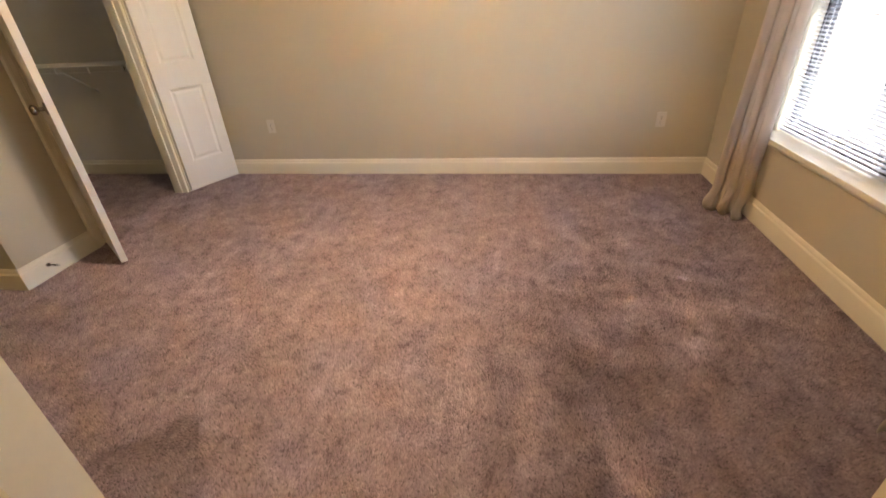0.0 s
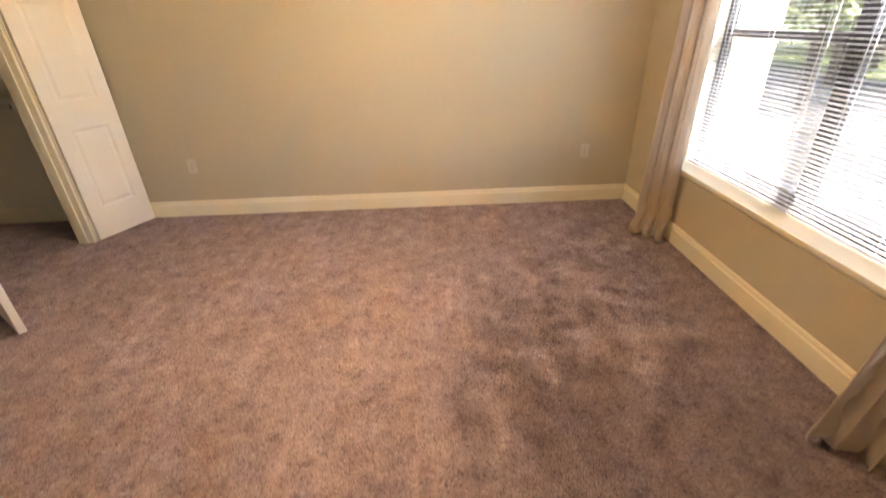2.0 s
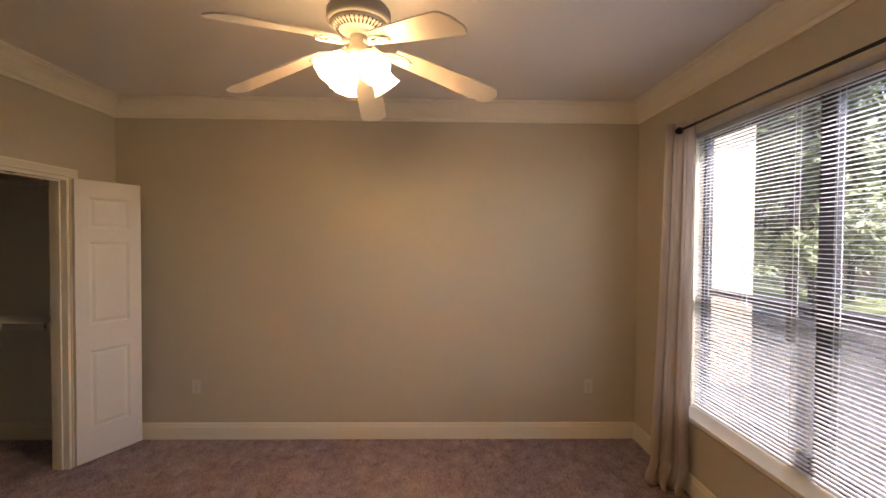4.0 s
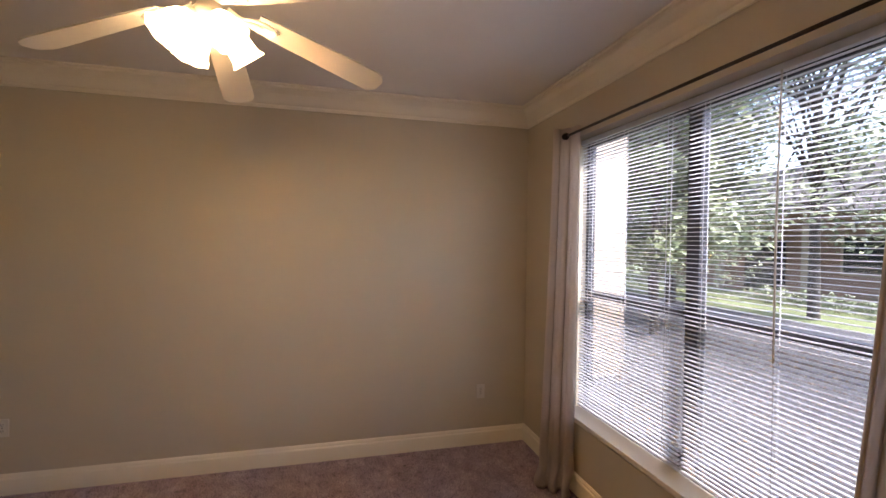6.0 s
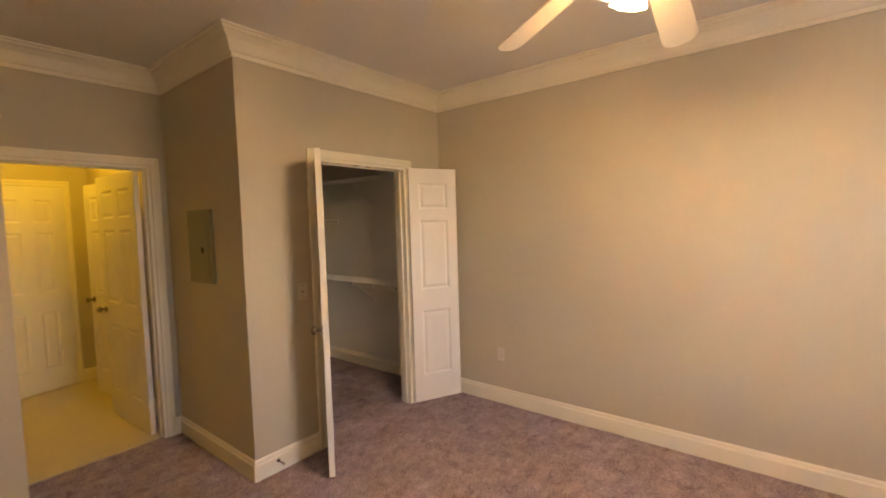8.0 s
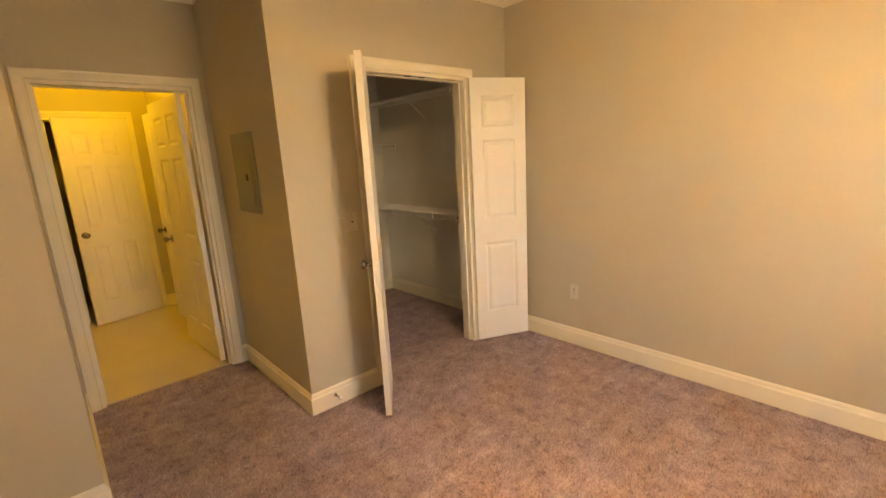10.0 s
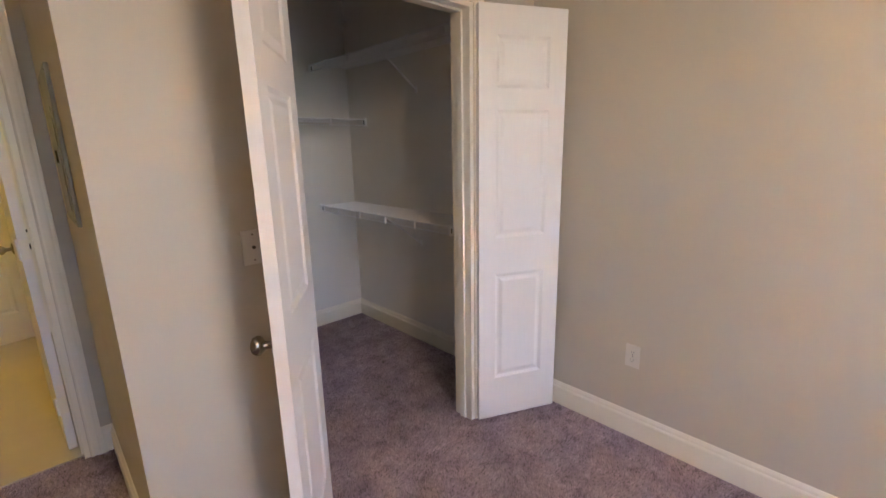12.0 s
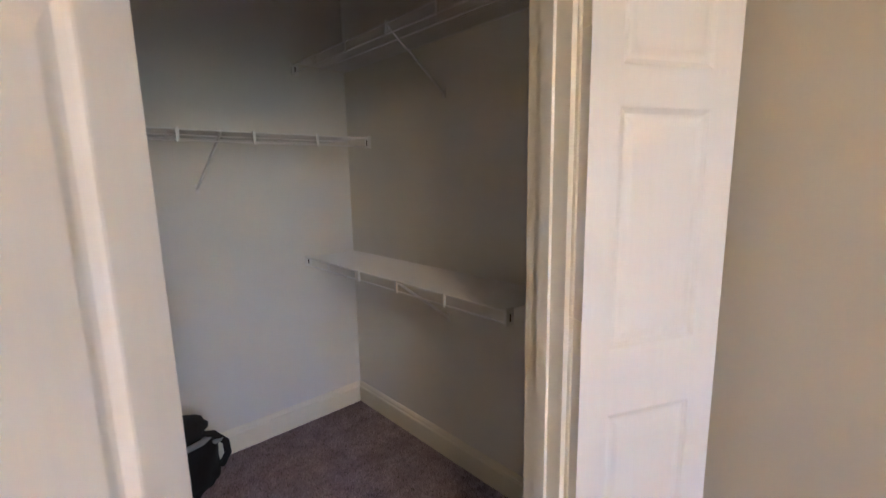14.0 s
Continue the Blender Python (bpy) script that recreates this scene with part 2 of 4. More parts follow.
def lathe(bm, profile, segs=24, m=None):
    """Turns (radius, z) pairs round the z axis."""
    rings, made = [], []
    for r, z in profile:
        ring = [bm.verts.new((r * math.cos(2 * math.pi * i / segs), r * math.sin(2 * math.pi * i / segs), z)) for i in range(segs)] if r > 1e-5 else [bm.verts.new((0, 0, z))]
        rings.append(ring)
        made += ring
    for a, b in zip(rings, rings[1:]):
        for i in range(segs):
            j = (i + 1) % segs
            q = [a[i % len(a)], a[j % len(a)], b[j % len(b)], b[i % len(b)]]
            q = list(dict.fromkeys(q))
            if len(q) > 2:
                bm.faces.new(q)
    for ring in (rings[0], rings[-1]):
        if len(ring) > 2:
            bm.faces.new(ring)
    if m is not None:
        bmesh.ops.transform(bm, matrix=m, verts=made)
    return bm


def tube(bm, points, r, segs=6):
    """A round bar along points."""
    pts = [Vector(p) for p in points]
    rings = []
    for i, p in enumerate(pts):
        d = (pts[min(i + 1, len(pts) - 1)] - pts[max(i - 1, 0)]).normalized()
        a = d.orthogonal().normalized() if i == 0 else (rings[-1][1] - d * rings[-1][1].dot(d)).normalized()
        b = d.cross(a)
        rings.append(([bm.verts.new(p + r * (a * math.cos(2 * math.pi * k / segs) + b * math.sin(2 * math.pi * k / segs))) for k in range(segs)], a))
    for (u, _), (v, _) in zip(rings, rings[1:]):
        for k in range(segs):
            bm.faces.new((u[k], u[(k + 1) % segs], v[(k + 1) % segs], v[k]))
    bm.faces.new(rings[0][0][::-1])
    bm.faces.new(rings[-1][0])
    return bm


def sweep(bm, path, profile, to3d, closed=False):
    """A moulding: profile pairs (offset to the path's left, height) along a flat path with mitred corners; to3d maps (u, v, h)."""
    n = len(path)
    pts = [Vector(p) for p in path]
    rings = []
    for i, p in enumerate(pts):
        before = (p - pts[i - 1]).normalized() if (i > 0 or closed) else None
        after = (pts[(i + 1) % n] - p).normalized() if (i < n - 1 or closed) else None
        before, after = before or after, after or before
        n0, n1 = Vector((-before.y, before.x)), Vector((-after.y, after.x))
        mid = (n0 + n1) / (1 + n0.dot(n1))
        rings.append([bm.verts.new(to3d(*(p + mid * d), h)) for d, h in profile])
    pairs = list(zip(rings, rings[1:])) + ([(rings[-1], rings[0])] if closed else [])
    k = len(profile)
    for a, b in pairs:
        for i in range(k):
            bm.faces.new((a[i], a[(i + 1) % k], b[(i + 1) % k], b[i]))
    if not closed:
        bm.faces.new(rings[0])
        bm.faces.new(rings[-1][::-1])
    return bm


def flat(u, v, h):
    return (u, v, h)


def wall(name, axis, p0, p1, u0, u1, z1, holes, material, label, z0=0.0):
    """A wall between planes p0 and p1 across axis x or y, along the other from u0 to u1, with openings (u0, u1, z0, z1)."""
    us = sorted({u0, u1, *[h[0] for h in holes], *[h[1] for h in holes]})
    zs = sorted({z0, z1, *[h[2] for h in holes], *[h[3] for h in holes]})
    us, zs = [u for u in us if u0 <= u <= u1], [z for z in zs if z0 <= z <= z1]
    bm = bmesh.new()

    def solid(i, j):
        if not (0 <= i < len(us) - 1 and 0 <= j < len(zs) - 1):
            return False
        u, z = (us[i] + us[i + 1]) / 2, (zs[j] + zs[j + 1]) / 2
        return not any(h[0] < u < h[1] and h[2] < z < h[3] for h in holes)

    def at(p, u, z):
        return bm.verts.new((p, u, z) if axis == "x" else (u, p, z))

    for i in range(len(us) - 1):
        for j in range(len(zs) - 1):
            if not solid(i, j):
                continue
            a, b, c, d = us[i], us[i + 1], zs[j], zs[j + 1]
            for p in (p0, p1):
                bm.faces.new([at(p, a, c), at(p, b, c), at(p, b, d), at(p, a, d)])
            for ok, e, f in ((solid(i - 1, j), (a, c), (a, d)), (solid(i + 1, j), (b, c), (b, d)), (solid(i, j - 1), (a, c), (b, c)), (solid(i, j + 1), (a, d), (b, d))):
                if not ok:
                    bm.faces.new([at(p0, *e), at(p0, *f), at(p1, *f), at(p1, *e)])
    bmesh.ops.remove_doubles(bm, verts=bm.verts, dist=1e-5)
    return setting(part(name, bm, material), label, "wall")


# ---- the large structure ----
H = 2.74            # ceiling
XW, YS = -4.22, -3.31   # closet wall and entry wall, room faces
YP, XB, YN = -1.895, -5.34, -2.91  # niche: panel wall, bathroom wall, near wall
XC = -6.005         # back of the closet
T = 0.115

wall("wall_north", "y", 0.0, 0.12, XW - T, 0.2, H, [], WALL, "plain greige painted bedroom wall")
wall("wall_closet_side", "y", 0.0, 0.12, -6.12, XW - T, H, [], CLOSET_WALL, "off-white painted side wall of the closet")
WIN = (-2.52, -0.66, 0.512, 2.352)
wall("wall_east", "x", 0.0, 0.2, -5.2, 0.0, H, [WIN], WALL, "greige painted wall with a wide window opening")
CLO = (-1.364, -0.458, 0.0, 2.047)
wall("wall_closet", "x", XW - T, XW, YP, 0.0, H, [CLO], WALL, "greige painted wall with a closet opening")
wall("wall_panel", "y", YP, YP + T, -8.4, XW - T, H, [], WALL, "greige painted side wall of the entry niche")
BAT = (-2.835, -2.005, 0.0, 2.05)
wall("wall_bathroom", "x", XB - T, XB, -4.4, YP, H, [BAT], WALL, "greige painted wall with the bathroom doorway")
wall("wall_niche", "y", YN - T, YN, XB, XW, H, [], WALL, "greige painted wall of the niche")
wall("wall_west", "x", XW - T, XW, YS, YN - T, H, [], WALL, "greige painted wall beside the niche")
ENT = (-2.098, -1.162, 0.0, 2.05)
wall("wall_south", "y", YS - T, YS, XW - T, 0.0, H, [ENT], WALL, "greige painted wall with the bedroom doorway")
wall("wall_closet_back", "x", XC - T, XC, YP + T, 0.0, H, [], CLOSET_WALL, "off-white painted back wall of the closet")
BAC = (-2.77, -2.11, 0.0, 2.05)
wall("wall_bathroom_back", "x", -7.63, -7.51, -4.4, YP, H, [BAC], BATH_WALL, "cream painted bathroom wall with a door")
wall("wall_bathroom_side", "y", -4.5, -4.4, -8.4, XB, H, [], BATH_WALL, "cream painted bathroom wall")
wall("wall_hall_west", "x", -3.1, -3.0, -5.2, YS - T, H, [], WALL, "greige painted hall wall")
wall("wall_hall_east", "x", -0.4, -0.3, -5.2, YS - T, H, [], WALL, "greige painted hall wall")
wall("wall_hall_end", "y", -5.3, -5.2, -3.1, 0.0, H, [], WALL, "greige painted hall wall")
wall("wall_linen", "x", -8.4, -8.3, -4.4, YP, H, [], WALL, "greige painted wall behind the far door")

setting(part("ceiling", boxed(-8.4, 0.2, -5.3, 0.12, H, H + 0.1), CEIL), "matt off-white painted ceiling", "ceiling")


def floor_sheet(name, x0, x1, y0, y1, z0, z1, material, label):
    return setting(part(name, boxed(x0, x1, y0, y1, z0, z1), material), label, "floor")


bm = bmesh.new()
for x0, x1, y0, y1 in ((XC - T, 0.0, YP, 0.0), (XB - 0.035, 0.0, YS - T, YP), (-3.1, 0.0, -5.3, YS - T)):
    box(bm, x0, x1, y0, y1, -0.1, -0.008)
setting(part("floor", bm, CARPET), "mauve brown plush carpet with mottled pile", "floor")
floor_sheet("floor_bathroom", -8.4, XB - 0.03, -4.4, YP, -0.05, 0.006, VINYL, "beige sheet vinyl bathroom floor")

CROWN = [(0, H - 0.152), (0.012, H - 0.152), (0.014, H - 0.128), (0.022, H - 0.122), (0.030, H - 0.108), (0.052, H - 0.062), (0.078, H - 0.036), (0.092, H - 0.028), (0.094, H - 0.014), (0.108, H - 0.012), (0.108, H - 0.001), (0, H - 0.001)]
LOOP = [(0, 0), (XW, 0), (XW, YP), (XB, YP), (XB, YN), (XW, YN), (XW, YS), (0, YS)]
setting(part("crown_moulding", sweep(bmesh.new(), LOOP, CROWN, flat, True), TRIM), "cream painted crown moulding under the ceiling", "moulding")

BASE = [(0, 0.0), (0.015, 0.0), (0.015, 0.098), (0.013, 0.104), (0.009, 0.108), (0.008, 0.122), (0.003, 0.134), (0, 0.135)]
CW = 0.062  # casing width
RUNS = [
    [(ENT[1] + CW, YS), (0, YS), (0, 0), (XW, 0), (XW, CLO[1] + CW)],
    [(XW, CLO[0] - CW), (XW, YP), (XB, YP), (XB, BAT[1] + CW)],
    [(XB, BAT[0] - CW), (XB, YN), (XW, YN), (XW, YS), (ENT[0] - CW, YS)],
    [(XW - T, CLO[1] + CW), (XW - T, 0), (XC, 0), (XC, YP + T), (XW - T, YP + T), (XW - T, CLO[0] - CW)],
    [(XB - T, BAT[1] + CW), (XB - T, YP), (-7.51, YP), (-7.51, BAC[1] + CW)],
    [(-7.51, BAC[0] - CW), (-7.51, -4.4)],
]
for run in RUNS:
    setting(part("baseboard", sweep(bmesh.new(), run, BASE, flat), TRIM), "cream painted wooden baseboard", "baseboard")

CASE = [(0.006, 0), (0.006, 0.009), (0.012, 0.012), (0.020, 0.011), (0.040, 0.015), (0.048, 0.018), (0.060, 0.018), (CW, 0.015), (CW, 0)]


def doorway(name, axis, face, other, hole, label, sides=(1, -1)):
    """Casing on the given faces of a wall and a lining with a stop inside the opening."""
    a, b, _, top = hole
    ob = setting(thing(name, pose(0, 0, 0), label, "door frame"), label, "door frame")

    def m3(p, s):
        return (lambda u, v, h: (p + s * h, u, v)) if axis == "x" else (lambda u, v, h: (u, p + s * h, v))

    for p, s in ((face, 1), (other, -1)):
        if s in sides:
            part("casing", sweep(bmesh.new(), [(a, 0), (a, top), (b, top), (b, 0)], CASE, m3(p, s)), TRIM, ob)
    lo, hi = min(face, other) - 0.002, max(face, other) + 0.002
    lining = [(-0.018, 0), (-0.018, hi - lo), (0.004, hi - lo), (0.004, 0)]
    part("lining", sweep(bmesh.new(), [(a, 0), (a, top), (b, top), (b, 0)], lining, (lambda u, v, h: (lo + h, u, v)) if axis == "x" else (lambda u, v, h: (u, lo + h, v))), TRIM, ob)
    mid = (lo + hi) / 2
    stop = [(-0.028, -0.016), (-0.028, 0.016), (-0.019, 0.018), (-0.019, -0.018)]
    part("stop", sweep(bmesh.new(), [(a, 0), (a, top), (b, top), (b, 0)], stop, (lambda u, v, h: (mid + h, u, v)) if axis == "x" else (lambda u, v, h: (u, mid + h, v))), TRIM, ob)
    return ob


closet_frame = doorway("door_frame_closet", "x", XW, XW - T, CLO, "cream painted casing round the closet opening")
doorway("door_frame_bathroom", "x", XB, XB - T, BAT, "cream painted casing round the bathroom doorway")
doorway("door_frame_entry", "y", YS, YS - T, ENT, "cream painted casing round the bedroom doorway")
doorway("door_frame_back", "x", -7.51, -7.63, BAC, "cream painted casing round the far door", (1,))

for y in (-0.97, -0.85):
    part("strike_plate", boxed(XW - 0.05, XW - 0.012, y - 0.022, y + 0.022, CLO[3] - 0.0205, CLO[3] - 0.0185), BRONZE, closet_frame, "dark ball-catch plate")

# ---- doors ----

def panel_mesh(w, h, depth, side):
    """A raised field with sloping edges, on one face of a door."""
    bm = bmesh.new()
    y = side * (depth / 2 - 0.0063)
    o = side * (depth / 2 - 0.002)
    rings = [(0.0, y), (0.006, y), (0.010, y + side * 0.0006), (0.022, o - side * 0.0006), (0.026, o)]
    vs = []
    for inset, yy in rings:
        x, z = w / 2 - inset, h / 2 - inset
        vs.append([bm.verts.new(p) for p in ((-x, yy, -z), (x, yy, -z), (x, yy, z), (-x, yy, z))])
    for a, b in zip(vs, vs[1:]):
        for i in range(4):
            bm.faces.new((a[i], a[(i + 1) % 4], b[(i + 1) % 4], b[i]))
    bm.faces.new(vs[-1])
    return bm


def slab_mesh(w, h, depth, cells):
    """A door with moulded recesses; x from 0 to w, z from 0 to h, centred on y."""
    bm = bmesh.new()
    us = sorted({0, w, *[c[0] for c in cells], *[c[1] for c in cells]})
    zs = sorted({0, h, *[c[2] for c in cells], *[c[3] for c in cells]})
    for s in (1, -1):
        y = s * depth / 2
        for a, b in zip(us, us[1:]):
            for c, d in zip(zs, zs[1:]):
                cell = [k for k in cells if k[0] <= a and b <= k[1] and k[2] <= c and d <= k[3]]
                if not cell:
                    bm.faces.new([bm.verts.new(p) for p in ((a, y, c), (b, y, c), (b, y, d), (a, y, d))])
        for a, b, c, d in cells:
            old = None
            for inset, drop in ((0, 0), (0.004, 0.0007), (0.008, 0.0028), (0.016, 0.0062), (0.018, 0.0068)):
                yy = s * (depth / 2 - drop)
                ring = [bm.verts.new(p) for p in ((a + inset, yy, c + inset), (b - inset, yy, c + inset), (b - inset, yy, d - inset), (a + inset, yy, d - inset))]
                if old:
                    for i in range(4):
                        bm.faces.new((old[i], old[(i + 1) % 4], ring[(i + 1) % 4], ring[i]))
                old = ring
            bm.faces.new(old)
    y = depth / 2
    for p, q in (((0, 0), (w, 0)), ((w, 0), (w, h)), ((w, h), (0, h)), ((0, h), (0, 0))):
        bm.faces.new([bm.verts.new((p[0], -y, p[1])), bm.verts.new((q[0], -y, q[1])), bm.verts.new((q[0], y, q[1])), bm.verts.new((p[0], y, p[1]))])
    bmesh.ops.remove_doubles(bm, verts=bm.verts, dist=1e-5)
    return bm


KNOB = [(0.0, 0.068), (0.012, 0.067), (0.022, 0.062), (0.027, 0.052), (0.026, 0.044), (0.018, 0.036), (0.011, 0.030), (0.010, 0.012), (0.016, 0.009), (0.030, 0.006), (0.032, 0.002), (0.032, 0.0)]


def door_leaf(name, m, w, cols, label, knob_x=None, knob_sides=(1, -1), hinge=1, h=2.025, depth=0.035, group=""):
    """A moulded panel door hung at its x = 0 edge; m is the pose of its hinge foot."""
    ob = setting(thing(name, m, label, "door", group), label, "door")
    stile = 0.105 if cols > 1 else 0.085
    pw = (w - stile * 2 - (0.10 if cols > 1 else 0)) / cols
    rows = [(0.225, 0.80), (0.98, 1.585), (1.675, 1.905)]
    cells = [(stile + i * (pw + 0.10), stile + i * (pw + 0.10) + pw, a, b) for i in range(cols) for a, b in rows]
    part("slab", slab_mesh(w, h, depth, cells), DOOR, ob)
    for a, b, c, d in cells:
        for s in (1, -1):
            p = part("panel", panel_mesh(b - a - 0.036, d - c - 0.036, depth, s), DOOR, ob)
            p.location = ((a + b) / 2, 0, (c + d) / 2)
    if knob_x is not None:
        for s in knob_sides:
            part("knob", lathe(bmesh.new(), KNOB, 24, pose(knob_x, s * depth / 2, 0.917, -90 * s)), NICKEL, ob, "satin nickel round knob", True)
        if cols > 1:
            part("latch_plate", boxed(w - 0.001, w + 0.001, -0.011, 0.011, 0.895, 0.955), NICKEL, ob, "nickel latch plate")
    if hinge:
        for z in (0.24, 1.02, 1.80):
            bm = boxed(-0.0015, 0.0005, -0.016, 0.016, z - 0.045, z + 0.045)
            lathe(bm, [(0.0, z - 0.05), (0.006, z - 0.048), (0.006, z + 0.048), (0.0, z + 0.05)], 10, pose(-0.004, hinge * (depth / 2 + 0.005), 0))
            part("hinge", bm, TRIM, ob, "painted butt hinge")
    return ob


def heading(dx, dy):
    return math.degrees(math.atan2(dy, dx))


door_leaf("door_closet_right", pose(-4.192, -0.455, 0.018, 0, 0, heading(0.190, 0.405)), 0.446, 1, "narrow white three-panel closet door standing open", None, group="closet doors")
door_leaf("door_closet_left", pose(-4.2004, -1.339, 0.018, 0, 0, heading(0.354, -0.261)), 0.44, 1, "narrow white three-panel closet door with a nickel knob, standing open", 0.395, (-1,), -1, group="closet doors")
door_leaf("door_bathroom", pose(XB - T - 0.006, -2.056, 0.012, 0, 0, heading(-1, -0.055)), 0.79, 2, "white six-panel bathroom door standing open", 0.75)
door_leaf("door_back", pose(-7.50, BAC[1] + 0.0, 0.012, 0, 0, heading(0.27, -1)), 0.61, 2, "white six-panel door slightly ajar", 0.55)
door_leaf("door_linen", pose(-6.41, YP - 0.03, 0.012, 0, 0, heading(-1, -0.16)), 0.61, 2, "white six-panel door behind the bathroom door", 0.55, (1,))

# ---- window ----
W0, W1, WZ0, WZ1 = WIN
WM = (W0 + W1) / 2
window = setting(thing("window_1", pose(0, 0, 0), "wide dark-framed twin window with white sill", "window"), "wide dark-framed twin window with white sill", "window")
bm = bmesh.new()
box(bm, -0.035, 0.125, W0 - 0.03, W1 + 0.03, WZ0 - 0.022, WZ0 + 0.004, 0.004)
part("window_sill", bm, TRIM, window, "white painted window stool")
part("apron", sweep(bmesh.new(), [(W0 - 0.02, WZ0 - 0.024), (W1 + 0.02, WZ0 - 0.024)], [(0, 0.001), (0, 0.018), (-0.012, 0.016), (-0.022, 0.010), (-0.026, 0.001)], lambda u, v, h: (-h, u, v)), TRIM, window, "cream painted apron moulding")
fx0, fx1 = 0.135, 0.185
for name, y0, y1, z0, z1 in (("window_frame", W0, W0 + 0.03, WZ0, WZ1), ("window_frame", W1 - 0.03, W1, WZ0, WZ1), ("window_frame", W0 + 0.03, W1 - 0.03, WZ1 - 0.045, WZ1), ("window_frame", W0 + 0.03, W1 - 0.03, WZ0, WZ0 + 0.045), ("mullion", WM - 0.04, WM + 0.04, WZ0 + 0.045, WZ1 - 0.045)):
    part(name, boxed(fx0, fx1, y0, y1, z0, z1, bevel=0.003), FRAME, window)
for a, b in ((W0 + 0.03, WM - 0.04), (WM + 0.04, W1 - 0.03)):
    part("meeting_rail", boxed(fx0 + 0.004, fx1 - 0.004, a, b, 1.285, 1.325, bevel=0.003), FRAME, window)
    part("sash_rail", boxed(fx0 + 0.006, fx1 - 0.02, a, b, WZ0 + 0.045, WZ0 + 0.085, bevel=0.003), FRAME, window)
    for z0, z1 in ((WZ0 + 0.085, 1.285), (1.325, WZ1 - 0.045)):
        pane = part("pane", boxed(0.158, 0.162, a, b, z0, z1), GLASS, window)
        pane.visible_shadow = False
    part("insect_screen", boxed(0.1865, 0.1875, a - 0.01, b + 0.01, WZ0 + 0.03, 1.300), SCREEN, window, "dark insect screen over the lower sash")

PITCH = 0.0212


def blind(y0, y1, wand):
    """A slatted mini blind: headrail, slats, bottom rail, ladder cords and a tilt wand."""
    ob = thing("window_blind", pose(0.092, (y0 + y1) / 2, WZ1 - 0.004), "white slatted mini blind, lowered with open slats", "blind", "window blinds")
    w = y1 - y0
    part("headrail", boxed(-0.014, 0.014, -w / 2, w / 2, -0.03, 0.0, bevel=0.002), SLAT, ob)
    length = WZ1 - 0.004 - WZ0 - 0.02
    count = int((length - 0.05) / PITCH)
    prof = [(-0.0125, 0.0), (-0.006, 0.0016), (0.0, 0.0021), (0.006, 0.0016), (0.0125, 0.0)]
    tilt = radians(1)
    bm = bmesh.new()
    rows = []
    for y in (-w / 2 + 0.002, w / 2 - 0.002):
        top = [(x * math.cos(tilt) - z * math.sin(tilt), x * math.sin(tilt) + z * math.cos(tilt)) for x, z in prof]
        rows.append([bm.verts.new((x, y, z)) for x, z in top] + [bm.verts.new((x, y, z - 0.0005)) for x, z in top[::-1]])
    k = len(rows[0])
    for i in range(k):
        bm.faces.new((rows[0][i], rows[0][(i + 1) % k], rows[1][(i + 1) % k], rows[1][i]))
    bm.faces.new(rows[0])
    bm.faces.new(rows[1][::-1])
    first = part("slat", bm, SLAT, ob)
    first.location = (0, 0, -0.045)
    for i in range(1, count):
        s = new("slat", first.data)
        s.parent = ob
        s.location = (random.uniform(-0.0005, 0.0005), random.uniform(-0.001, 0.001), -0.045 - i * PITCH)
        s.rotation_euler = (random.uniform(-0.0012, 0.0012), random.uniform(-0.03, 0.03), 0)
    foot = -0.045 - count * PITCH
    part("bottom_rail", boxed(-0.012, 0.012, -w / 2, w / 2, foot - 0.012, foot, bevel=0.002), SLAT, ob)
    for y in (-w * 0.38, 0.0, w * 0.38):
        for x in (-0.0135, 0.0135):
            part("ladder_cord", tube(bmesh.new(), [(x, y, -0.03), (x, y, foot)], 0.0014, 4), SLAT, ob)
    if wand is not None:
        part("tilt_wand", tube(bmesh.new(), [(-0.022, wand, -0.03), (-0.026, wand + 0.004, -0.6), (-0.028, wand, -1.15)], 0.004, 6), PLASTIC, ob, "clear plastic tilt wand")
    return ob


blind(W0 + 0.012, WM - 0.004, -0.01)
blind(WM + 0.004, W1 - 0.012, None)


